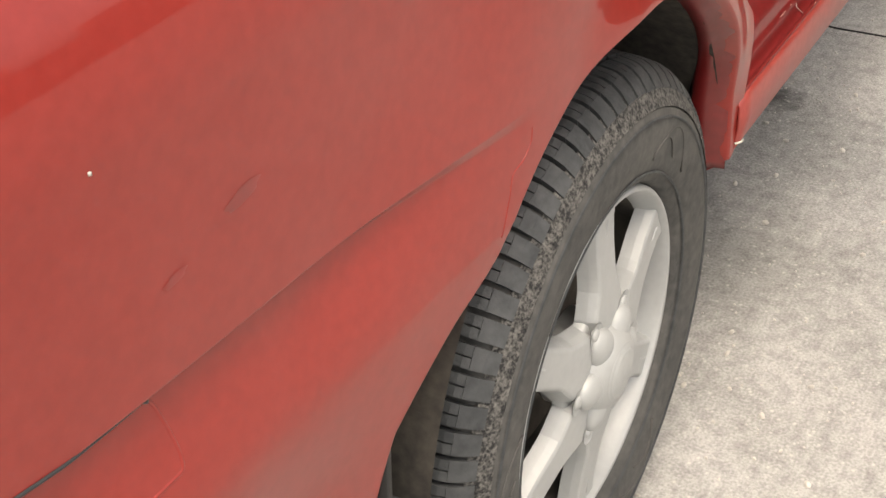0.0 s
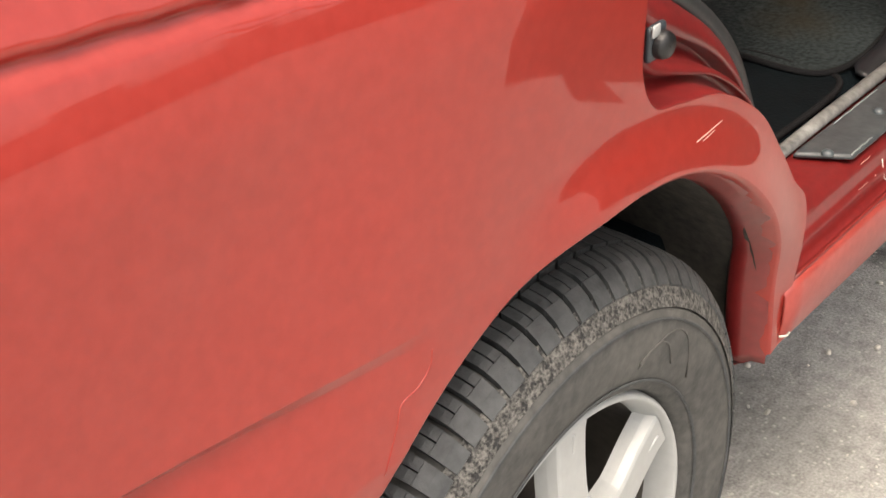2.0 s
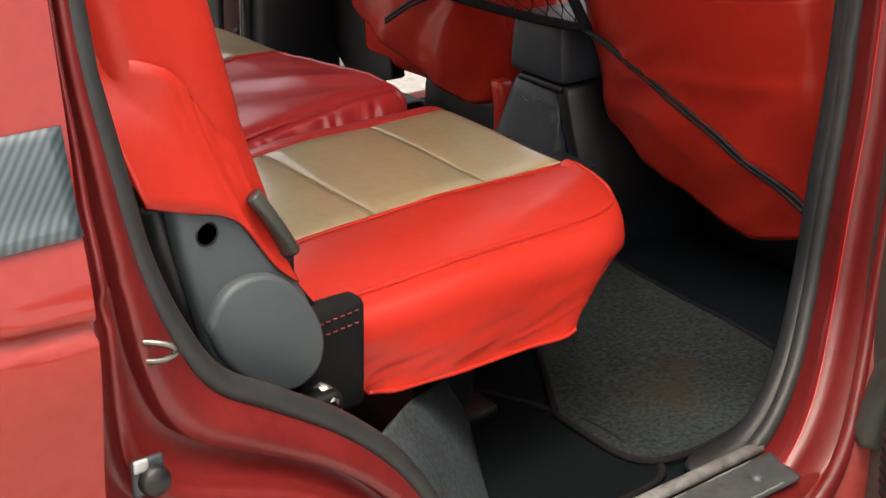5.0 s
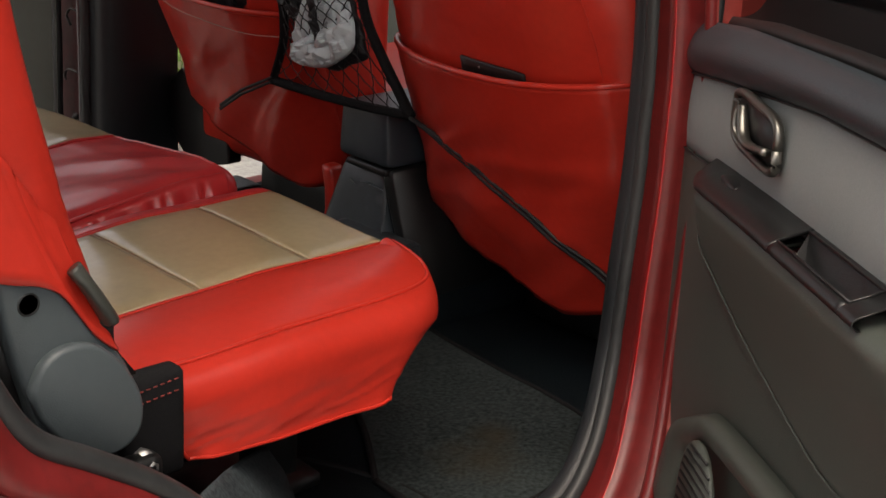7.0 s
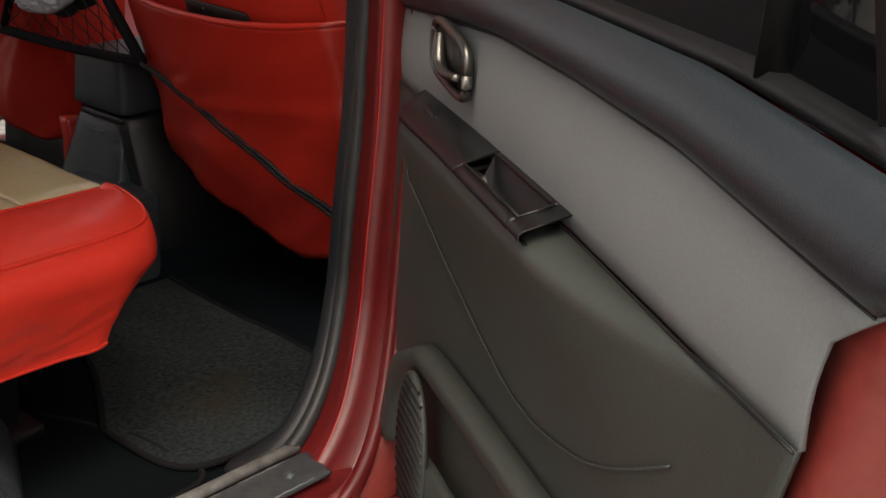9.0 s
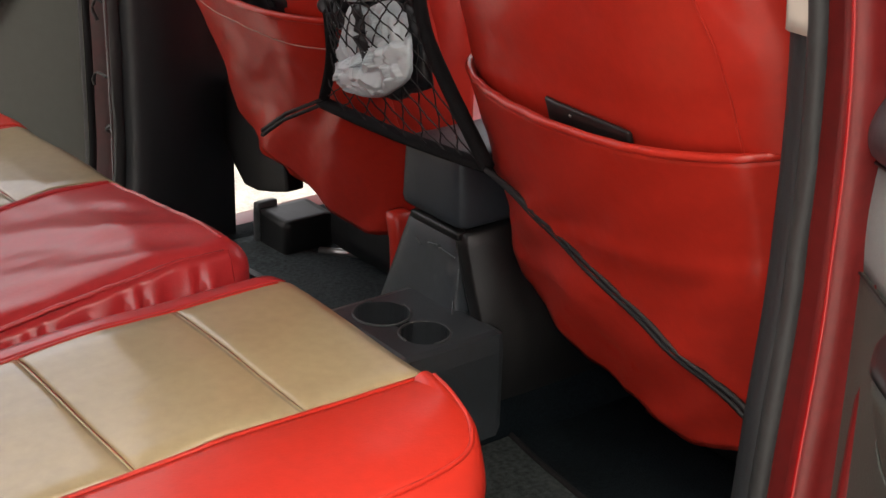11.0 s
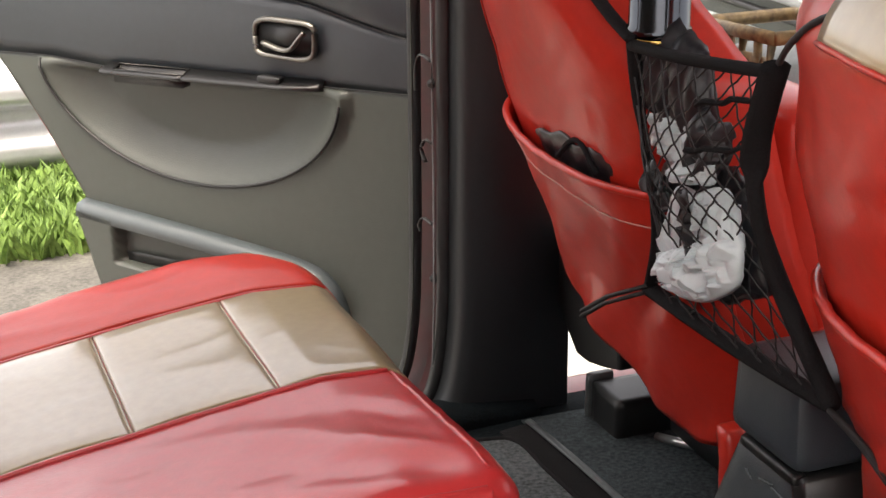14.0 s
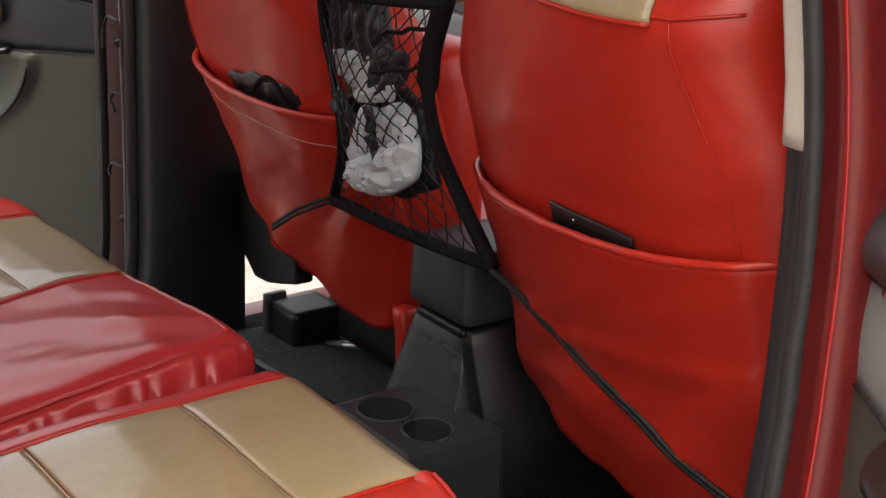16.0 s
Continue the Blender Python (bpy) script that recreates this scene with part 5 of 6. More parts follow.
def rear_cushion(name, label, c):
    seat = thing(name, label, "car seat", "rear seats")
    lo, hi, r = c["lo"], c["hi"], c["r"]

    def trim_in(y):
        """The outer front corner is rounded off in plan."""
        return 1 - 0.13 * max(0.0, (y - 1.27) / 0.13) ** 2 if c["folds"] else 1.0

    def bend(p):
        up = step(lo[2] + 0.03, hi[2] - 0.005, p.z)
        z = p.z + up * (cushion_top(p.x, p.y, c) - c["z"])
        z += (1 - up) * 0.05 * step(0.62, 0.86, p.x) + (1 - up) * sink(p.y)
        x = p.x
        if c["nose"]:
            x = lo[0] + (x - lo[0]) * (1 - 0.38 * max(0.0, (0.40 - p.y) / 0.2) ** 1.6)
            x = lo[0] + (x - lo[0]) * (1 - 0.07 * max(0.0, (p.y - 0.57) / 0.09) ** 2)
            x -= 0.25 * (1 - up) * step(0.45, 0.80, x)
        if c["folds"]:
            x = lo[0] + (x - lo[0]) * trim_in(p.y)
        q = Vector((x, p.y, z))
        side = step(lo[1] + 0.05, lo[1], p.y) * (1 - up)
        q.y -= side * (0.004 + 0.004 * noise.noise((p.x * 16, 1.0, p.z * 14)))
        return q

    cover = part("cover", soft_box(lo, hi, r, (90, 70, 18), bend), c["mat"], seat, c["cover_label"])

    def on_top(x, y, lift=0.0022):
        z = cushion_top(x, y, c)
        for e in (y - (hi[1] - r), (lo[1] + r) - y):
            if e > 0:
                z -= r - math.sqrt(max(0, r * r - min(e, r) ** 2))
        edge = x - (hi[0] - r)
        if edge > 0:
            z -= r - math.sqrt(max(0, r * r - min(edge, r) ** 2))
        return Vector((lo[0] + (x - lo[0]) * trim_in(y), y, z + lift))

    b0, b1 = c["beige"]
    cuts = [lo[0] + 0.02] + c["pleats"] + [hi[0] - 0.002]
    for a, b in zip(cuts, cuts[1:]):
        part("insert", sheet(lambda u, v, a=a, b=b: on_top(a + 0.0015 + (b - a - 0.003) * u, b0 + (b1 - b0) * v + 0.004 * math.sin(3 * u)), 34, 40), "beige", cover, "smooth beige leatherette insert", thick=0.002)
    for y in (b0, b1):
        part("piping", tube([on_top(lo[0] + 0.02 + (hi[0] - lo[0] - 0.05) * k / 40, y, 0.001) for k in range(41)], 0.0028, 6), c["mat"], cover)
    for x in c["pleats"]:
        part("pleat_seam", tube([on_top(x, b0 + (b1 - b0) * k / 16, 0.0005) for k in range(17)], 0.0016, 5), "beige", cover)
    return seat, cover, on_top


NEAR = {"lo": (0.345, 0.225, 0.600), "hi": (0.834, 0.660, 0.690), "r": 0.030, "z": 0.690, "beige": (0.392, 0.614), "pleats": [0.545, 0.695], "mat": "red_leather", "folds": False, "nose": True, "cover_label": "bright red leatherette seat cover"}
near_seat, near_cover, near_top = rear_cushion("rear_seat", "rear seat in red and beige leatherette, cushion upright", NEAR)
# the strip toward the middle, darker, and the skirt's seam
part("inner_strip", sheet(lambda u, v: near_top(0.36 + (0.455 - 0.022 * v) * u, 0.617 + 0.040 * v, 0.0028), 40, 8), "wine_leather", near_cover, "wine red inner strip", thick=0.002)
CREST = smooth_path([(0.355, 0.252, 0), (0.500, 0.250, 0), (0.620, 0.252, 0), (0.705, 0.256, 0), (0.762, 0.271, 0), (0.793, 0.304, 0), (0.810, 0.345, 0), (0.820, 0.388, 0)], 90)


def crest(u):
    """A place on the skirt's seam, and the way out from it; u runs from the hinge round the nose."""
    k = min(89, int(u * 90))
    p = CREST[k].lerp(CREST[k + 1], u * 90 - k)
    d = (CREST[min(k + 2, 90)] - CREST[max(k - 1, 0)]).normalized()
    return Vector((p.x, p.y, cushion_top(p.x, p.y, NEAR) + 0.0025)), Vector((d.y, -d.x, 0))


part("skirt_seam", tube([crest(k / 60)[0] for k in range(61)], 0.0024, 6), "red_leather", near_cover)


def hang(u, v):
    """The loose cover that hangs from the seam down the cushion's outer side and round its nose."""
    p, out = crest(u)
    low = 0.612 - 0.014 * math.sin(math.pi * min(1, u * 1.6)) + 0.03 * step(0.6, 1.0, u)
    a = min(1.0, v / 0.3) * math.pi / 2
    w = max(0.0, (v - 0.3) / 0.7)
    z = p.z - 0.032 * (1 - math.cos(a))
    z += (low - z) * w
    wave = w * (0.0022 * math.sin(26 * u + 2 * v) + 0.0010 * math.sin(47 * u - 3 * v)) + 0.0020 * noise.noise((u * 10, v * 3, 3)) * min(1, v * 3) - 0.0026 * w * (1 - abs(noise.noise((u * 13 + 5 * v, v * 4, 6)))) ** 5
    q = p + out * ((0.037 - 0.027 * step(0.42, 0.66, u)) * math.sin(a) - wave)
    q.x += 0.050 * v * step(0.12, 0.0, u) - 0.21 * w ** 1.15 * step(0.30, 0.74, u)
    return Vector((q.x, q.y, z))


def strip(u, v):
    """The red band between the beige insert and the skirt's seam."""
    p = crest(u)[0]
    y = max(0.392, p.y)
    q = Vector((min(p.x, 0.800), y, cushion_top(min(p.x, 0.800), y, NEAR) + 0.0015))
    r = p.lerp(q, v)
    r.z += 0.006 * math.sin(math.pi * v) + 0.0016 * noise.noise((r.x * 16, r.y * 22, 2.0)) * math.sin(math.pi * v)
    return r


part("outer_strip", sheet(strip, 80, 16), "red_leather", near_cover, "bright red outer strip", thick=0.002)
part("skirt", sheet(hang, 130, 34), "red_leather", near_cover, "loose red side skirt", thick=0.002)
part("skirt_hem", tube([hang(k / 70, 1.0) for k in range(71)], 0.0022, 6), "red_leather", near_cover)
part("skirt_edge", tube([hang(0.0, k / 20) for k in range(21)], 0.0022, 6), "red_leather", near_cover)
part("seat_base", soft_box((0.315, 0.262, 0.58), (0.62, 0.60, 0.645), 0.02, (6, 6, 4)), "webbing", near_seat, "black cloth seat base")
part("base_side", soft_box((0.322, 0.1935, 0.612), (0.390, 0.222, 0.722), 0.010, (5, 3, 6)), "webbing", near_seat)
for j in range(2):
    part("stitching", join(*[soft_box((0.322 + 0.0075 * k, 0.1922, 0.708 - 0.012 * j + 0.0006 * k), (0.3265 + 0.0075 * k, 0.1932, 0.7095 - 0.012 * j + 0.0006 * k), 0.0003, (1, 1, 1)) for k in range(8)]), "dull_red", near_seat)
part("mount_bracket", join(soft_box((0.60, 0.36, 0.43), (0.66, 0.40, 0.60), 0.006, (3, 3, 3)), soft_box((0.52, 0.34, 0.43), (0.68, 0.46, 0.452), 0.006, (3, 3, 2))), "black", near_seat, "black steel seat bracket")


def backrest(y0, y1, lean, mat, seat, label, low=0.745, rear=0.222):
    """A leaning seat back whose cover's lower hem climbs toward the rear."""
    def hem(x):
        return 0.846 - 0.018 * step(0.262, 0.296, x) - 0.044 * step(0.288, 0.325, x) - 0.040 * step(0.315, 0.345, x)

    def bend(p):
        z = max(p.z, hem(p.x) + 0.0015 * noise.noise((p.x * 60, p.y * 20, 1.0)))
        k = z - low
        tuck = 0.006 * (1 - abs(noise.noise((p.x * 22, p.y * 5, z * 16)))) ** 5 * step(0.98, 0.86, z)
        return Vector((p.x - lean * k - 0.018 * math.sin(6 * k), p.y + (0.010 * math.sin(5 * k) + tuck if p.y < (y0 + y1) / 2 else 0), z + sink(p.y)))
    return part("backrest", soft_box((rear, y0, low), (0.335, y1, 1.36), 0.030, (26, 20, 60), bend), mat, seat, label)


backrest(0.196, 0.66, 0.22, "red_leather", near_seat, "bright red backrest")
part("backrest_insert", sheet(lambda u, v: (0.337 - 0.22 * (0.57 * v + 0.02) - 0.018 * math.sin(6 * (0.57 * v + 0.02)), 0.38 + 0.2 * u, 0.765 + 0.57 * v), 8, 20), "beige", near_seat, "beige backrest insert", thick=0.003)
# hinge cover at the seat's side
cover_pts = [(0.196, 0.856), (0.233, 0.850), (0.252, 0.836), (0.268, 0.814), (0.285, 0.788), (0.302, 0.770), (0.316, 0.750), (0.327, 0.718), (0.324, 0.688), (0.304, 0.671), (0.276, 0.668), (0.246, 0.690), (0.228, 0.716), (0.219, 0.746), (0.209, 0.784), (0.201, 0.820)]
fine = smooth_path([(x, 0, z) for x, z in cover_pts + cover_pts[:1]], 60)[:-1]
hinge_cover = part("hinge_cover", slab([(p.x, p.z) for p in fine], 0.1775, 0.200), "hinge_grey", near_seat, "grey plastic hinge cover", bevel=0.005)
# the second slab is added to fill the dark gap beside the hinge
part("back_plate", join(slab([(p.x - 0.014, p.z - 0.004) for p in fine], 0.1985, 0.206), slab([(0.170, 0.870), (0.170, 0.70), (0.215, 0.64), (0.36, 0.60), (0.36, 0.70), (0.26, 0.84)], 0.208, 0.214)), "black", near_seat, "black hinge plate with an added gap backing")
dome_pts = [(0.217, 0.752), (0.230, 0.776), (0.254, 0.786), (0.283, 0.779), (0.308, 0.753), (0.324, 0.720), (0.322, 0.690), (0.304, 0.675), (0.278, 0.676), (0.246, 0.700), (0.226, 0.726)]
part("dome", slab([(p.x, p.z) for p in smooth_path([(x, 0, z) for x, z in dome_pts + dome_pts[:1]], 48)[:-1]], 0.1655, 0.180), "hinge_grey", hinge_cover, bevel=0.0075)


def drape(u, v):
    """The cover's lower edge, drawn down over the top of the hinge."""
    p = along([(0.172, 0, 0.862), (0.205, 0, 0.850), (0.233, 0, 0.842), (0.252, 0, 0.830), (0.267, 0, 0.810), (0.284, 0, 0.785), (0.304, 0, 0.766)], u)
    k = 1 - (1 - v) ** 2
    round_in = 0.034 * step(0.25, 1.0, v) * max(0.0, 1 - u / 0.40) ** 2
    return (p.x - 0.040 * v + 0.010 * (1 - u) * v, 0.1755 + 0.026 * k + round_in + 0.0012 * noise.noise((u * 9, v * 3, 4.0)), p.z + 0.120 * v)


part("cover_hem", sheet(drape, 40, 10), "red_leather", near_seat, "red cover drawn over the hinge", thick=0.003)
part("screw_hole", lathe([(0.0002, -0.0005), (0.0085, -0.0005), (0.0095, -0.0020), (0.0105, 0.0)], 18, (0.224, 0.178, 0.828)), "black", hinge_cover)
part("recline_lever", tube(smooth_path([(0.270, 0.184, 0.848), (0.277, 0.180, 0.836), (0.291, 0.178, 0.812), (0.301, 0.181, 0.794)], 14), 0.0100, 10, 0.7), "lever_grey", near_seat, "dark olive plastic recline lever")
part("lever_link", soft_box((0.288, 0.180, 0.755), (0.306, 0.192, 0.795), 0.003, (3, 3, 4)), "black", near_seat)
part("anchor_bolt", lathe([(0.0003, -0.014), (0.006, -0.014), (0.008, -0.010), (0.008, -0.004), (0.013, -0.003), (0.013, 0.01)], 6, (0.338, 0.186, 0.642)), "steel", near_seat, "steel anchor bolt")
part("hinge_foot", soft_box((0.285, 0.172, 0.605), (0.350, 0.196, 0.652), 0.006, (4, 3, 4)), "black", near_seat)

FAR = {"lo": (0.28, 0.700, 0.570), "hi": (0.838, 1.400, 0.684), "r": 0.036, "z": 0.684, "beige": (0.985, 1.250), "pleats": [0.415, 0.558, 0.700], "mat": "wine_leather", "folds": True, "nose": False, "cover_label": "wine red leatherette seat cover with folds"}
far_seat, far_cover, far_top = rear_cushion("rear_seat", "wide rear seat in wine red and beige leatherette", FAR)
part("outer_strip", sheet(lambda u, v: far_top(0.30 + 0.525 * u, 1.254 + 0.135 * v, 0.0028), 40, 16), "red_leather", far_cover, "bright red outer strip", thick=0.002)


def ruffle():
    def f(u, v):
        x = 0.34 + 0.462 * u
        a = 92 * u + 11 * noise.noise((u * 9, 0, 0)) + 3 * v
        deep = (0.0031 + 0.0020 * noise.noise((u * 20, 4.0, 0))) * math.sin(a) * step(0.05, 0.4, v)
        y = 0.704 - 0.030 * v ** 0.8 - deep
        return (x, y, 0.713 + sink(0.7) - 0.15 * max(0.0, 0.74 - x) - 0.070 * v + 0.3 * deep)
    return sheet(f, 320, 10)


part("ruffle", ruffle(), "wine_leather", far_cover, "gathered wine red ruffle", thick=0.002)
part("front_piping", tube([far_top(0.812, 0.735 + 0.25 * k / 40, 0.0003) for k in range(41)], 0.0020, 6), "wine_leather", far_cover)
part("side_piping", tube([far_top(0.34 + 0.462 * k / 40, 0.712, 0.0015) for k in range(41)], 0.0028, 6), "wine_leather", far_cover)
backrest(0.69, 1.41, 0.22, "red_leather", far_seat, "red backrest", rear=0.185)


# ---- front seats ----
def back_x(z):
    return 1.045 + (0.87 - z) * 0.33 + 0.25 * max(0, 0.70 - z) ** 2


def front_seat(label, yc, hw, mirror, folds):
    """A front seat seen from behind; mirror turns its outer side."""
    s = thing("front_seat", label, "car seat", "front seats")

    def y_of(t, z):
        # narrower toward the foot, more so on the outer side
        w = hw * (1 - (0.135 if mirror > 0 else 0.03) * step(0.86, 0.58, z)) if t > 0 else hw
        if mirror < 0 and t > 0:
            w *= 1.19
        # rounded shoulders, more so toward the middle of the car
        w *= 1 - (0.50 if folds and t < 0 else 0.16) * step(0.95, 1.07, z)
        return yc + t * w

    def foot(t):
        if mirror < 0:
            return 0.516 + 0.09 * abs(t + 0.2) ** 1.2
        return 0.545 + 0.072 * max(0.0, t + 0.55) ** 1.2 + 0.10 * max(0.0, -0.55 - t) ** 1.5

    def f(u, v, lift=0.0, top=1.125):
        a = math.pi * (u - 0.5) * 0.98
        t = math.copysign(abs(math.sin(a)) ** 0.75, math.sin(a))
        lo = foot(t)
        z = lo + (top - lo) * v
        y = y_of(t, z)
        round_top = max(0.0, (z - 1.06) / 0.065)
        x = back_x(z) + 0.15 * (1 - abs(math.cos(a)) ** 0.55) - 0.010 * math.cos(a) + 0.05 * round_top ** 2
        low = step(0.86, 0.66, z)
        drape = noise.noise((y * 5.0 + 3, z * 9.0 + 5 * (y - yc), 1.5 + yc))
        ripple = 0.004 * noise.noise((y * 9, z * 9, yc)) + low * (0.009 * drape + 0.005 * math.sin(34 * z + 10 * t + 3 * drape) * (0.5 + 0.5 * abs(t)))
        ripple += 0.0022 * (1 - abs(noise.noise((y * 14, z * 26 + 20 * y, 7 + yc)))) ** 6
        if not folds:
            ripple += 0.0050 * step(0.72, 0.64, z) * step(0.9, -0.2, t) * math.sin(62 * z + 7 * t + 5 * drape) * abs(noise.noise((y * 6, z * 4, 2.0)))
            ripple -= 0.0060 * step(0.84, 0.72, z) * (1 - abs(noise.noise((y * 5 - 3 * z, z * 15 + 9 * y, 4.0)))) ** 5
        if folds:
            ripple += 0.016 * noise.noise((y * 7 + 3, z * 6, 1.5)) * low
        return Vector((x + ripple - lift, y, z + lift * round_top))

    back = part("backrest", sheet(f, 80, 70), "red_leather", s, "bright red leatherette back", thick=0.006)
    part("front_fill", soft_box((1.20, yc - hw * 0.82, 0.60), (1.30, yc + hw * 0.82, 0.92), 0.04, (6, 8, 8)), "red_leather", s)

    # the back pocket: its wall, rolled hem and stitching
    def hem(t):
        return 0.840 + 0.014 * abs(t) ** 2 + 0.006 * t if folds else 0.853 - 0.018 * t + 0.020 * t * t

    def pocket(u, v):
        t = -0.93 + 1.86 * u
        a = math.asin(math.copysign(abs(t) ** (1 / 0.75), t)) / math.pi / 0.98 + 0.5
        lo = foot(t)
        zt = hem(t)
        z = lo + 0.002 + (zt - lo) * v
        p = f(a, (z - lo) / (1.125 - lo))
        bulge = 0.004 + 0.014 * math.cos(t * math.pi / 2) * v ** 3
        if mirror < 0:
            bulge = -0.004 + (bulge + 0.004) * step(-0.80, -0.70, t)
        return p - Vector((bulge, 0, 0))

    wall = part("pocket", sheet(pocket, 50, 40), "red_leather", back, "red back pocket", thick=0.003)
    part("hem", tube([pocket(k / 50, 1.0) for k in range(3 if mirror < 0 else 0, 51)], 0.0046, 8), "red_leather", wall)
    part("stitching", tube([pocket(k / 50, 0.875) - Vector((0.0004, 0, 0)) for k in range(3 if mirror < 0 else 0, 51)], 0.0009, 5), "scratch", wall)
    part("top_panel", sheet(lambda u, v: f(0.36 + 0.28 * u, 0.917 + 0.083 * v, 0.004), 16, 10), "beige", back, "beige top panel", thick=0.002)
    part("top_seam", tube([f(0.36 + 0.28 * k / 16, 0.917, 0.004) for k in range(17)], 0.0025, 6), "red_leather", back)
    def at(t, z, lift):
        a = math.asin(math.copysign(abs(t) ** (1 / 0.75), t)) / math.pi / 0.98 + 0.5
        return f(a, (z - foot(t)) / (1.125 - foot(t)), lift)

    side = -1 if mirror < 0 else 1
    part("side_seam", tube([at(side * (0.60 + 0.48 * (1.085 - z)), z, 0.0015) for z in [1.085 - 0.42 * k / 30 for k in range(31)]], 0.0010, 5), "red_leather", back)
    part("shoulder_seam", tube([at(side * (0.34 + 0.52 * k / 20), 1.084 + 0.010 * max(0.0, k / 10 - 1), 0.0015) for k in range(21)], 0.0016, 5), "red_leather", back)
    head = part("headrest", soft_box((1.09, yc - 0.13, 1.165), (1.20, yc + 0.13, 1.36), 0.045, (8, 10, 8)), "red_leather", s, "red headrest")
    for dy in (-0.06, 0.06):
        part("stem", tube([(1.15, yc + dy, 1.08), (1.145, yc + dy, 1.20)], 0.006, 8), "steel", head)
    part("cushion", soft_box((1.18, yc - hw, 0.55), (1.72, yc + hw, 0.70), 0.05, (10, 10, 6), lambda p: p + Vector((0, 0, sink(p.y)))), "red_leather", s, "red seat cushion")
    part("seat_frame", soft_box((1.26, yc - hw * 0.55, 0.44), (1.65, yc + hw * 0.55, 0.545), 0.01, (3, 3, 3), lambda p: p + Vector((0, 0, sink(p.y)))), "black", s, "black seat frame")
    return s, f, pocket


right_seat, right_back, right_pocket = front_seat("front seat in bright red leatherette with a back pocket", 0.438, 0.230, -1, False)
left_seat, left_back, left_pocket = front_seat("front seat in creased red leatherette with a back pocket", 1.10, 0.225, 1, True)
part("side_shield", slab([(1.400, 0.545), (1.372, 0.516), (1.337, 0.488), (1.300, 0.490), (1.262, 0.500), (1.215, 0.515), (1.23, 0.62), (1.36, 0.66), (1.405, 0.62)], 1.185, 1.215, "yz"), "black", left_seat, "black plastic seat side shield", smooth=False, bevel=0.004)
part("rail_end", soft_box((1.202, 1.330, 0.352), (1.240, 1.344, 0.456), 0.004, (3, 3, 4)), "dust_grey", left_seat, "grey steel rail end")
part("rail_box", join(soft_box((1.206, 1.256, 0.372), (1.290, 1.331, 0.448), 0.003, (4, 4, 4)), soft_box((1.20, 1.15, 0.372), (1.25, 1.35, 0.388), 0.004, (3, 3, 3))), "black", left_seat, "black seat rail")
part("rail_rod", tube([(1.255, 1.238, 0.400), (1.290, 1.160, 0.412)], 0.0060, 10), "steel", left_seat, "shiny steel rail rod")
part("pull_strap", soft_box((1.120, 0.870, 0.470), (1.150, 0.895, 0.612), 0.006, (3, 3, 6), lambda p: p + Vector((0, 0.02 * math.sin(20 * p.z), 0))), "red_leather", left_seat, "red cover strap")

# ---- things in the pockets ----
phone = thing("phone_case", "flat black case sticking out of the seat pocket", "phone case")



def behind_hem(pocket, yc, hw, y, z, back=0.009):
    """A place inside a back pocket, just behind its hem."""
    return pocket(min(1, max(0, ((y - yc) / hw + 0.93) / 1.86)), 1.0).x + back + 0.33 * (0.866 - z)


part("shell", soft_box((-0.003, 0.386, 0.832), (0.003, 0.508, 0.873), 0.003, (3, 8, 6), lambda p: Vector((p.x + behind_hem(right_pocket, 0.438, 0.230, p.y, p.z), p.y, p.z))), "black", phone)
part("clasp", soft_box((-0.0045, 0.466, 0.8630), (-0.002, 0.4685, 0.8660), 0.0006, (2, 2, 2), lambda p: Vector((p.x + behind_hem(right_pocket, 0.438, 0.230, p.y, p.z), p.y, p.z))), "steel", phone)
shades = thing("goggles", "black strapped goggles tucked in the seat pocket", "goggles")
part("frame", soft_box((-0.004, 0.985, 0.820), (0.004, 1.135, 0.874), 0.004, (4, 30, 12), lambda p: Vector((p.x + behind_hem(left_pocket, 1.10, 0.225, p.y, p.z) + 0.004 * noise.noise((p.y * 50, p.z * 60, 1)), p.y, p.z + step(0.835, 0.87, p.z) * (0.010 * noise.noise((p.y * 34, 2.0, 0)) - 0.010 * abs((p.y - 1.05) / 0.08) ** 3)))), "black_cloth", shades)
part("strap", tube([Vector((behind_hem(left_pocket, 1.10, 0.225, y, 0.87, 0.004), y, 0.850 + 0.026 * math.sin(math.pi * (y - 1.0) / 0.075))) for y in [1.0 + 0.075 * j / 16 for j in range(17)]], 0.0030, 8), "webbing", shades)

# ---- console ----
console = thing("centre_console", "dark grey plastic centre console with cup holders", "console")
CZ = sink(0.75)


def carved(bm, cutters):
    """Cuts lathe-turned wells out of a block."""
    base = new("block", bpy.data.meshes.new("block"))
    bm.to_mesh(base.data)
    bm.free()
    made = []
    for c in cutters:
        o = new("cutter", bpy.data.meshes.new("cutter"))
        bmesh.ops.recalc_face_normals(c, faces=c.faces)
        c.to_mesh(o.data)
        c.free()
        b = base.modifiers.new("cut", "BOOLEAN")
        b.operation, b.object, b.solver = "DIFFERENCE", o, "EXACT"
        made.append(o)
    bpy.context.view_layer.update()
    me = bpy.data.meshes.new_from_object(base.evaluated_get(bpy.context.evaluated_depsgraph_get()))
    out = bmesh.new()
    out.from_mesh(me)
    for o in made + [base]:
        bpy.data.objects.remove(o)
    bpy.data.meshes.remove(me)
    return out


def well(x, y, r, z0, z1, n=28):
    bm = bmesh.new()
    bmesh.ops.create_cone(bm, cap_ends=True, segments=n, radius1=r * 0.92, radius2=r, depth=z1 - z0, matrix=Matrix.Translation((x, y, (z0 + z1) / 2)))
    return bm


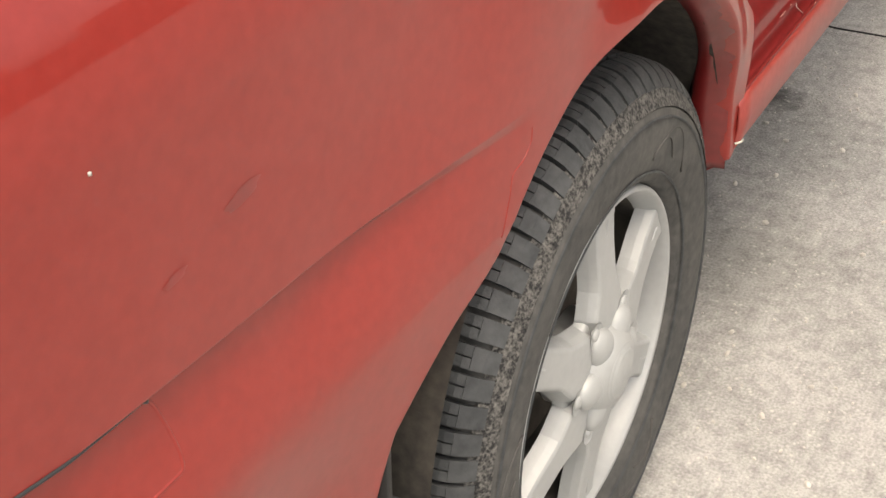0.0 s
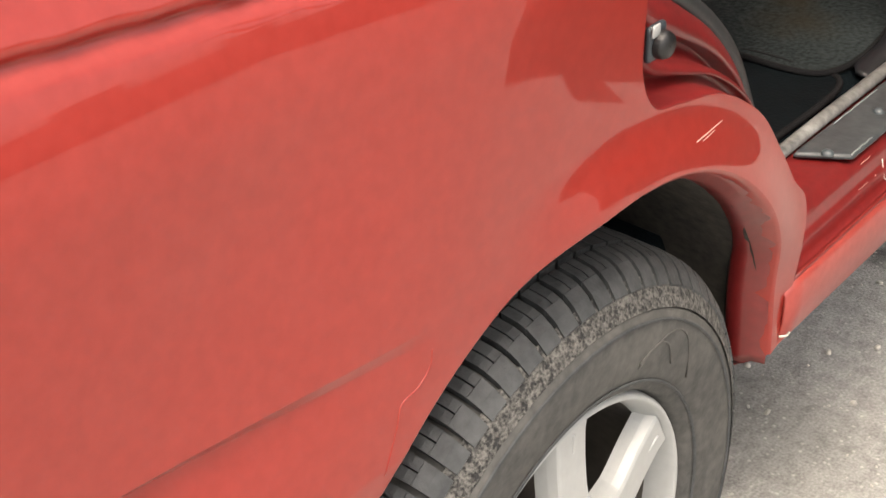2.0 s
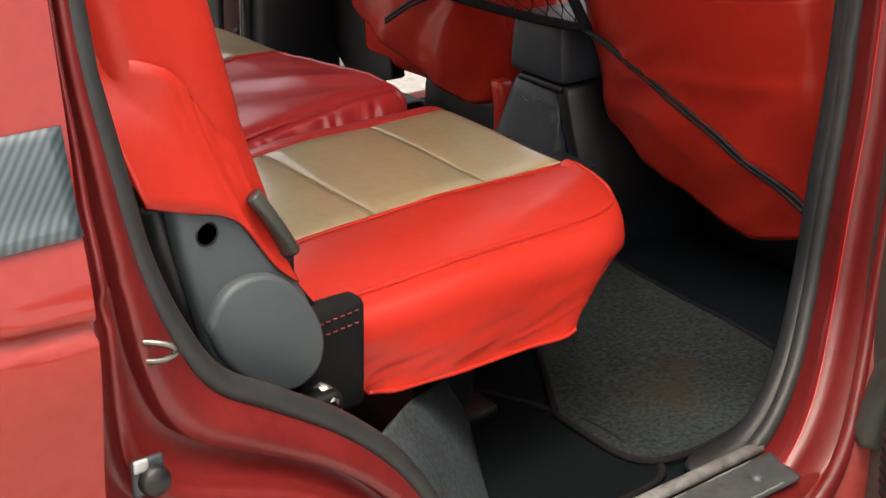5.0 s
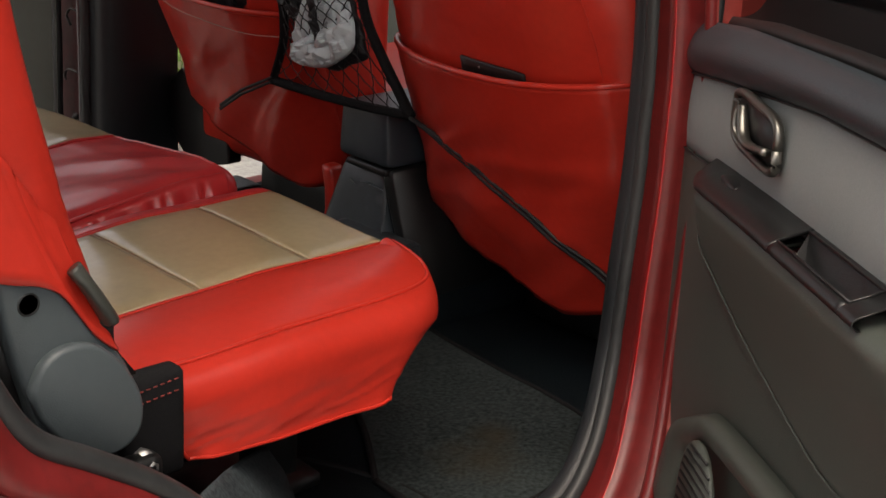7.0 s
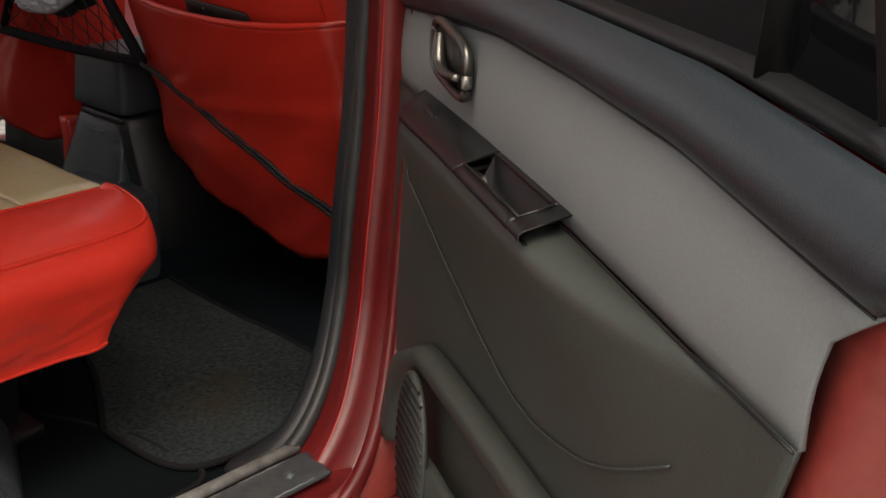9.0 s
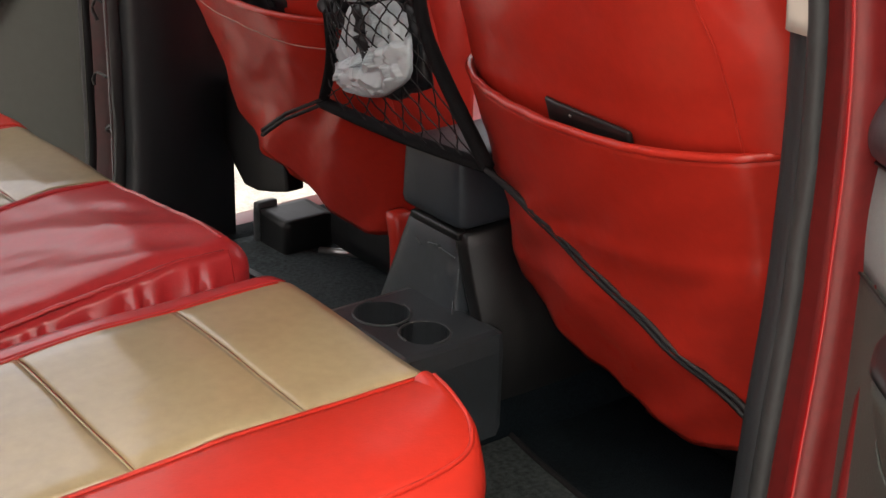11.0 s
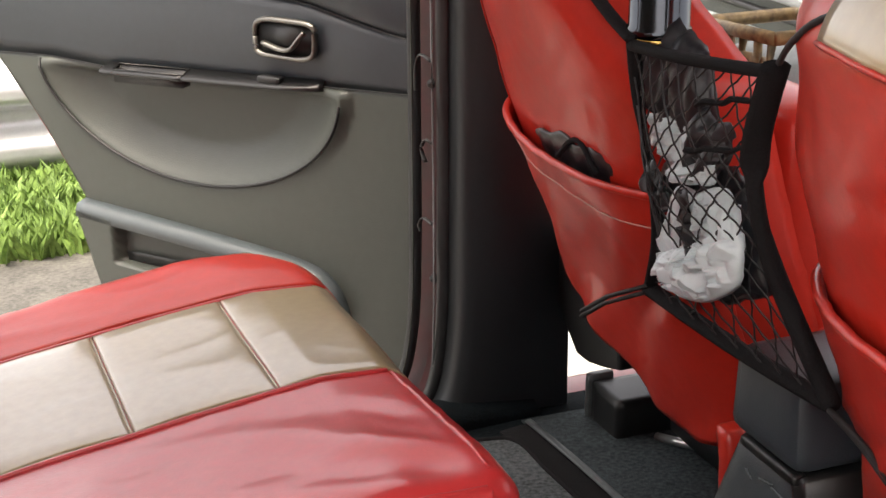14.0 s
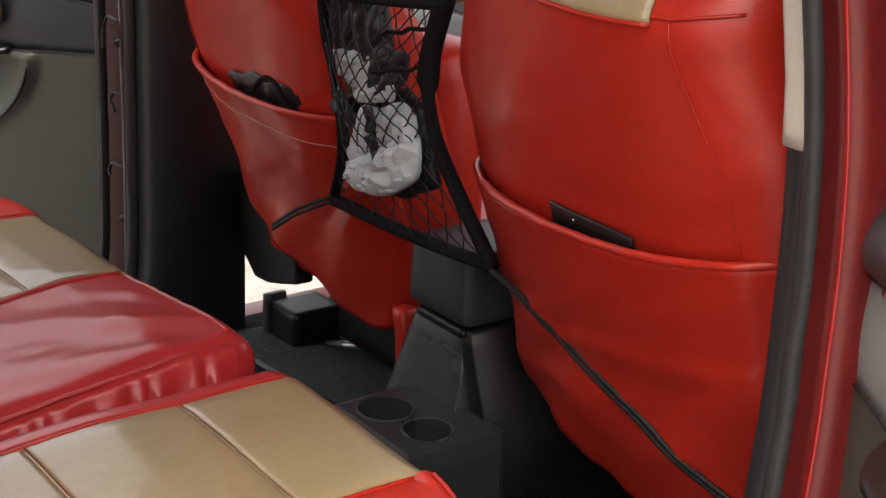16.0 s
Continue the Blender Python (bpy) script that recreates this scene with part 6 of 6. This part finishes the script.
tray = part("cup_tray", carved(soft_box((0.962, 0.622, 0.40), (1.10, 0.782, 0.562), 0.008, (6, 6, 4), lambda p: Vector((p.x, p.y, p.z))),
                               [well(1.012, 0.735, 0.032, 0.49, 0.60), well(1.022, 0.668, 0.028, 0.49, 0.60), soft_box((1.006, 0.66, 0.535), (1.026, 0.74, 0.60), 0.003, (2, 2, 2))]), "dust_tray", console, "cup holder tray", smooth=False)
lower = part("body", soft_box((1.070, 0.660, 0.40), (1.50, 0.860, 0.650), 0.014, (10, 10, 14), lambda p: Vector((p.x + (0.030 * (p.z - 0.52) / 0.13 if p.x < 1.3 else 0), 0.758 + (p.y - 0.760) / 0.10 * (0.049 + 0.22 * max(0.0, 0.645 - p.z)), p.z))), "console_grey", console, "scuffed dark grey console body")
lid = part("armrest_lid", soft_box((1.086, 0.690, 0.655), (1.50, 0.808, 0.742), 0.012, (8, 8, 8), lambda p: Vector((p.x, 0.750 + (p.y - 0.749) * (1.0 - 0.12 * (p.z - 0.65) / 0.1), p.z))), "grey_plastic", console, "dark grey armrest lid")
# black panel added so that the console's side stays dark
part("side_panel", soft_box((1.09, 0.640, 0.42), (1.52, 0.668, 0.655), 0.006, (4, 3, 6), lambda p: p + Vector((0, 0.042 * step(0.52, 0.655, p.z), 0))), "black", console, "added black panel on the console side")
part("hinge_slot", soft_box((1.085, 0.695, 0.645), (1.10, 0.785, 0.6555), 0.003, (3, 5, 3)), "black", console)
for k, (y, z, w, h) in enumerate(((0.705, 0.622, 0.030, 0.002), (0.735, 0.626, 0.020, -0.003), (0.765, 0.617, 0.012, 0.005), (0.690, 0.590, 0.004, 0.022), (0.689, 0.560, 0.003, 0.016))):
    part("scuff", tube([(1.0660 + 0.030 * (z + h * j / 6 - 0.52) / 0.13 - 0.0002, y + w * j / 6, z + h * j / 6 + 0.0008 * math.sin(3 * j + k)) for j in range(7)], 0.0011, 5), "hinge_grey", lower)
stain_spot(M["console_grey"], ((1.083, 0.712, 0.608, 0.010), (1.085, 0.755, 0.622, 0.008), (1.080, 0.735, 0.590, 0.006)), (0.16, 0.17, 0.17))
for y, z in ((0.690, 0.50), (0.672, 0.545)):
    part("screw", lathe([(0.0002, -0.002), (0.004, -0.0015), (0.005, 0.001)], 10), "black", lower).matrix_basis = pose(1.078, y, z, 0, 0, 90)

# lighter rings added to draw the highlight on the cups' edges
for x, y, r in ((1.012, 0.735, 0.0325), (1.022, 0.668, 0.0285)):
    part("cup_rim", tube([(x + r * math.cos(a), y + r * math.sin(a), 0.5625) for a in [math.pi * (0.42 + 1.62 * k / 30) + (0 if y > 0.7 else math.pi) for k in range(31)]], 0.0016, 6), "dust_grey", tray)

# ---- cargo net ----
net = thing("cargo_net", "black elastic cargo net strung between the front seats", "net")
NL = [(1.010, 0.880, 1.014), (1.025, 0.892, 0.950), (1.040, 0.892, 0.885), (1.058, 0.905, 0.815), (1.083, 0.962, 0.735)]
NR = [(1.016, 0.662, 1.038), (1.028, 0.700, 0.968), (1.034, 0.704, 0.915), (1.048, 0.690, 0.855), (1.079, 0.642, 0.752)]


def net_at(u, v):
    """u from the left strap to the right one, v downward; the mesh bags out toward the back seat."""
    a, b = along(NL, v), along(NR, v)
    p = a.lerp(b, u)
    return p - Vector((0.030 * math.sin(math.pi * u) * (math.sin(math.pi * min(1, v * 0.95 + 0.05)) * 1.25), 0, 0.004 * math.sin(math.pi * u) * v))


for name, pts, r in (("side_strap", NL, 0.0070), ("side_strap", NR, 0.0120), ("side_strap", [NL[0], (1.015, 0.930, 1.024), (1.030, 1.005, 1.035)], 0.0075)):
    part(name, tube(smooth_path(pts, 40), r, 8, 0.6), "webbing", net)
part("top_strap", tube([net_at(k / 24, 0.03) for k in range(25)], 0.0070, 8, 0.8), "webbing", net)
part("bottom_strap", tube([net_at(k / 24, 1.0) for k in range(25)], 0.010, 8, 0.7), "webbing", net)
for v in (0.16, 0.32):
    part("middle_strap", tube([net_at(0.68 + 0.32 * k / 10, v - 0.04 * k / 10) for k in range(11)], 0.0042, 6, 0.6), "webbing", net)
for k in range(-10, 11):
    for sgn in (1, -1):
        pts = []
        for j in range(41):
            v = j / 40
            u = k / 9 + sgn * v * 1.05 + (0 if sgn > 0 else 1)
            if 0 <= u <= 1:
                pts.append(net_at(1 - (1 - u) ** 1.35, 0.03 + 0.97 * v) + Vector((-0.002 * sgn, 0.0025 * noise.noise((k, j * 0.3, sgn)), 0)))
        if len(pts) > 2:
            part("cord", tube(pts, 0.0009, 5), "cord", net)
part("elastic", tube([Vector((1.076, 0.955, 0.742)), Vector((1.060, 1.010, 0.712)), Vector((1.056, 1.062, 0.676))], 0.0026, 6), "cord", net, "doubled elastic cord")
part("elastic", tube([Vector((1.074, 0.957, 0.734)), Vector((1.058, 1.012, 0.704)), Vector((1.056, 1.062, 0.670))], 0.0026, 6), "cord", net)
for off in (0.0, 0.009):
    pts = []
    for k in range(31):
        s = k / 30
        y, z = 0.636 + (0.262 - 0.636) * s, 0.752 + (0.588 - 0.752) * s - off * min(1, 3 * s) + 0.016 * math.sin(math.pi * s)
        t = (y - 0.438) / (0.230 if y < 0.438 else 0.274)
        a = math.asin(max(-1, min(1, math.copysign(abs(t) ** (1 / 0.75), t)))) / math.pi / 0.98 + 0.5
        lo = 0.516 + 0.09 * abs(t + 0.2) ** 1.2
        p = right_pocket(max(0, min(1, (t + 0.93) / 1.86)), max(0, min(1, (z - lo) / (0.866 - lo))))
        chord = 1.072 + (1.125 - 1.072) * s
        pts.append(Vector((min(p.x - 0.0045, chord), y, z)))
    for turn in range(3):
        pts = [pts[0]] + [Vector(((a.x + 2 * b.x + c.x) / 4, b.y, b.z)) for a, b, c in zip(pts, pts[1:], pts[2:])] + [pts[-1]]
    part("elastic", tube(pts, 0.0030, 6), "cord", net)
part("elastic", tube(smooth_path([(1.014, 0.655, 1.042), (0.995, 0.610, 1.070), (0.990, 0.560, 1.098), (1.04, 0.500, 1.128)], 16), 0.0028, 6), "cord", net)


umbrella = thing("umbrella", "folded umbrella of black and silver cloth held in the net", "umbrella")


def bunch(centre, wide, high, deep, tilt, seed, crease=0.017):
    """One puffed, creased fold of cloth that faces the back seat."""
    c, sn = math.cos(tilt), math.sin(tilt)

    def f(u, v):
        p, q = 2 * u - 1, 2 * v - 1
        y, z = p * math.sqrt(1 - q * q / 2), q * math.sqrt(1 - p * p / 2)
        r = math.hypot(y, z)
        edge = 1 + 0.22 * noise.noise((y * 1.3, z * 1.3, seed)) + 0.08 * noise.noise((y * 4, z * 4, seed + 5))
        rays = noise.noise((math.atan2(z + 1.1, y) * 2.2, r * 0.6, seed + 9))
        sharp = crease * (abs(rays) * 1.5 + 0.8 * abs(noise.noise((y * 1.5 + 1.2 * z, z * 0.9, seed + 2)))) * (1 - 0.5 * r)
        out = deep * math.sqrt(max(0.0, 1 - r * r)) + sharp
        y, z = y * wide * edge, z * high * edge
        return (centre[0] - out, centre[1] + y * c - z * sn, centre[2] + y * sn + z * c)
    return sheet(f, 26, 26)


# black cloth behind and above, gathered round the shaft
for centre, wide, high, deep, tilt, seed in (((1.072, 0.800, 0.850), 0.070, 0.064, 0.014, 0.0, 1.0), ((1.050, 0.875, 0.985), 0.042, 0.048, 0.020, 0.1, 2.0), ((1.052, 0.830, 0.975), 0.036, 0.052, 0.020, -0.2, 3.0), ((1.046, 0.795, 0.935), 0.024, 0.034, 0.016, 0.3, 4.0), ((1.056, 0.860, 0.880), 0.030, 0.036, 0.014, 0.5, 5.0)):
    part("fold", bunch(centre, wide, high, deep, tilt, seed), "black_cloth", umbrella, "black cloth fold", thick=0.0006)


def crumple(corners, x, deep, seed, along_z=1.0):
    """A patch of stiff coated cloth inside a rough outline, broken into flat facets by sharp creases."""
    ring = smooth_path([(0, y, z) for y, z in corners + corners[:1]], 64)[:64]
    mid = sum(ring, Vector()) / 64
    tilt = random.Random(int(seed * 10))
    slopes = [(tilt.uniform(-1, 1), tilt.uniform(-1, 1)) for k in range(97)]

    def f(u, v):
        p, q = 2 * u - 1, 2 * v - 1
        a = math.atan2(q, p)
        r = max(abs(p), abs(q))
        k = (a / (2 * math.pi) % 1.0) * 64
        edge = ring[int(k) % 64].lerp(ring[(int(k) + 1) % 64], k % 1.0)
        c = mid.lerp(edge, r)
        spot = Vector((c.y * 66 + 0.8 * noise.noise(c * 30), c.z * 66 * along_z, seed))
        near = noise.voronoi(spot)[1][0]
        sl = slopes[int(abs(near.x * 131 + near.y * 57)) % 97]
        h = ((spot - near).x * sl[0] + (spot - near).y * sl[1]) * 0.0165
        return (x - deep * math.sqrt(max(0.0, 1 - r * r)) - h * (0.35 + 0.65 * (1 - r * r)), c.y, c.z)
    return sheet(f, 56, 56)


# silver head, tied waist, and the loose silver folds below it
SILVER = (([(0.902, 0.938), (0.852, 0.955), (0.806, 0.950), (0.803, 0.922), (0.838, 0.905), (0.886, 0.912)], 1.042, 0.012, 11.0, 1.0),
          ([(0.856, 0.897), (0.815, 0.922), (0.774, 0.926), (0.774, 0.908), (0.800, 0.900), (0.832, 0.893)], 1.036, 0.013, 12.0, 1.0),
          ([(0.866, 0.880), (0.854, 0.877), (0.862, 0.855), (0.872, 0.862)], 1.040, 0.006, 13.0, 0.6),
          ([(0.828, 0.892), (0.800, 0.888), (0.790, 0.850), (0.800, 0.812), (0.838, 0.815), (0.846, 0.850)], 1.038, 0.017, 14.0, 0.5),
          ([(0.796, 0.894), (0.757, 0.910), (0.728, 0.893), (0.724, 0.862), (0.760, 0.842), (0.786, 0.862)], 1.036, 0.018, 15.0, 0.5),
          ([(0.848, 0.822), (0.800, 0.846), (0.750, 0.868), (0.718, 0.880), (0.714, 0.842), (0.752, 0.810), (0.792, 0.796), (0.846, 0.796)], 1.032, 0.022, 16.0, 0.8))
for corners, x, deep, seed, along_z in SILVER:
    part("fold", crumple(corners, x, deep, seed, along_z), "silver_cloth", umbrella, "silver cloth fold", thick=0.0006)
# black patches put in for the dark slits between the silver folds
for corners, x, seed in (([(0.806, 0.896), (0.792, 0.896), (0.778, 0.848), (0.790, 0.838)], 1.022, 31.0), ([(0.806, 0.948), (0.760, 0.965), (0.757, 0.930), (0.800, 0.915)], 1.040, 32.0), ([(0.868, 0.905), (0.856, 0.890), (0.836, 0.872), (0.850, 0.862), (0.880, 0.890)], 1.030, 36.0)):
    part("band", crumple(corners, x, 0.004, seed), "black_cloth", umbrella, thick=0.0006)
part("shaft", tube([(1.045, 0.850, 0.80), (1.045, 0.868, 1.02)], 0.006, 8), "steel", umbrella)
grip = part("handle", lathe([(0.0005, 0.0), (0.027, 0.0), (0.0295, 0.003), (0.0295, 0.010), (0.0275, 0.012), (0.0275, 0.15), (0.022, 0.16), (0.0005, 0.16)], 32), "flask", umbrella, "shiny dark steel handle")
grip.matrix_basis = pose(1.040, 0.888, 1.012, 90, 0, 0)
part("ring", lathe([(0.0290, -0.0008), (0.0302, 0.0012), (0.0290, 0.0030)], 32), "brass", grip, "thin brass ring")

# ---- floor mats ----
def floor_z(y):
    return 0.4365 + sink(y) * 1.5


def mat_thing(outline, label, lift=0.006, name="floor_mat", m="mat"):
    pts = smooth_path([(x, y, 0) for x, y in outline + outline[:1]], 80)[:-1]
    bm = bmesh.new()
    top = [bm.verts.new((p.x, p.y, floor_z(p.y) + lift)) for p in pts]
    low = [bm.verts.new((p.x, p.y, floor_z(p.y) - 0.003)) for p in pts]
    bm.faces.new(top)
    for k in range(len(pts)):
        bm.faces.new((top[k], low[k], low[(k + 1) % len(pts)], top[(k + 1) % len(pts)]))
    t = thing(name, label, "floor mat", "floor mats")
    part("carpet", bm, m, t, smooth=False)
    part("binding", tube([Vector((p.x, p.y, floor_z(p.y) + lift - 0.001)) for p in pts + pts[:1]], 0.0045, 6), "webbing", t, "black bound edge")
    return t


stain_spot(M["mat"], ((0.865, 0.262, 0.445, 0.055), (0.93, 0.30, 0.445, 0.03)), (0.030, 0.023, 0.013))
mat_thing([(0.728, 0.300), (0.722, 0.200), (0.748, 0.158), (0.83, 0.150), (0.96, 0.172), (1.035, 0.215), (1.066, 0.33), (1.078, 0.434), (1.098, 0.556), (1.114, 0.645), (1.085, 0.665), (0.95, 0.65), (0.82, 0.43)], "dark grey carpet floor mat stained brown, on the floor")
mat_thing([(0.55, 0.95), (0.55, 1.30), (0.85, 1.35), (1.03, 1.318), (1.082, 1.295), (1.085, 1.20), (1.088, 1.10), (1.090, 1.00), (1.06, 0.92), (0.80, 0.90)], "grey carpet floor mat, toned as lit, beside the door sill", 0.006, "floor_mat", "mat_lit")
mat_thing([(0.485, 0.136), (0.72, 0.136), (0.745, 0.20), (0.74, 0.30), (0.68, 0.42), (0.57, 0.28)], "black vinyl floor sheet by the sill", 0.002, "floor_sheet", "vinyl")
def wheel_carpet():
    """Carpet that runs from the seal down over the wheel housing to the floor."""
    top = [p for p in J_IN[6:64] if p.x > 0.315]
    foot = [Vector((0.505, 0.128, 0.4425)).lerp(Vector((0.700, 0.440, 0.436)), k / (len(top) - 1)) for k in range(len(top))]
    rows = []
    for v in (0.0, 0.12, 0.3, 0.5, 0.7, 0.88, 1.0):
        rows.append([a.lerp(b, v) + Vector((0.0, 0.0, 0.018 * math.sin(math.pi * v) * min(1.0, k / 15) + 0.002 * noise.noise((k * 0.3, v * 6, 2.0)))) for k, (a, b) in enumerate(zip(top, foot))])
    return loft(rows)


part("wheel_house", wheel_carpet(), "wheel_felt", car, "grey carpet over the wheel house", thick=0.003)


def floor_strip():
    """A flat black strip on the carpet by the mat, put in for the floor's dark step."""
    line = smooth_path([(1.098, 1.335, 0), (1.104, 1.24, 0), (1.112, 1.12, 0), (1.122, 1.02, 0), (1.14, 0.93, 0)], 30)
    return loft([[Vector((p.x - 0.022 + 0.05 * v, p.y + 0.012 * v, floor_z(p.y) + 0.004 - 0.002 * v)) for p in line] for v in (0, 0.25, 0.5, 0.75, 1)])


part("front_carpet", sheet(lambda u, v: Vector((1.118 + 0.8 * u, 0.90 + 0.46 * v, floor_z(0.90 + 0.46 * v) + 0.0015 + 0.002 * noise.noise((u * 9, v * 6, 2)))), 40, 24), "carpet_blue", car, "worn blue grey floor carpet", thick=0.002)
part("carpet_edge", tube([Vector((1.122 + 0.010 * math.sin(2.2 * k / 20), 1.345 - 0.42 * k / 20, floor_z(1.345 - 0.42 * k / 20) + 0.006)) for k in range(21)], 0.006, 6, 0.5), "dust_grey", car)
tagged(part("floor_strip", floor_strip(), "webbing", None, thick=0.003), "flat black strip drawn for the dark floor step", "strip")

# ---- beyond the front seats ----
basket = thing("basket", "brown patterned wicker basket on the front seat", "basket")
part("rim", tube([(1.40, 1.25, 0.905), (1.40, 1.42, 0.893), (1.54, 1.42, 0.893), (1.54, 1.25, 0.905), (1.40, 1.25, 0.905)], 0.009, 8), "wicker", basket)
for k in range(6):
    y = 1.255 + 0.032 * k
    part("stake", tube([(1.40, y, 0.67), (1.398, y + 0.012 * (-1) ** k, 0.80), (1.40, y, 0.90)], 0.006, 6), "wicker", basket)
for k in range(6):
    part("weave", tube([(1.402 + 0.004 * (-1) ** j, 1.25 + 0.0135 * j, 0.69 + 0.036 * k) for j in range(13)], 0.007, 6), "wicker", basket)
part("lining", soft_box((1.415, 1.26, 0.665), (1.53, 1.41, 0.87), 0.02, (3, 4, 4)), "cloth_grey", basket)
scatter_pebbles()
verge()
guard_rail()

joint = part("joint", tube([(1.447 + 0.004 * math.sin(9 * k), -2.4 + 0.08 * k, 0.0006) for k in range(60)], 0.0035, 5, 0.35), "black")
tagged(joint, "dark open joint across the concrete", "joint", kind="structure")
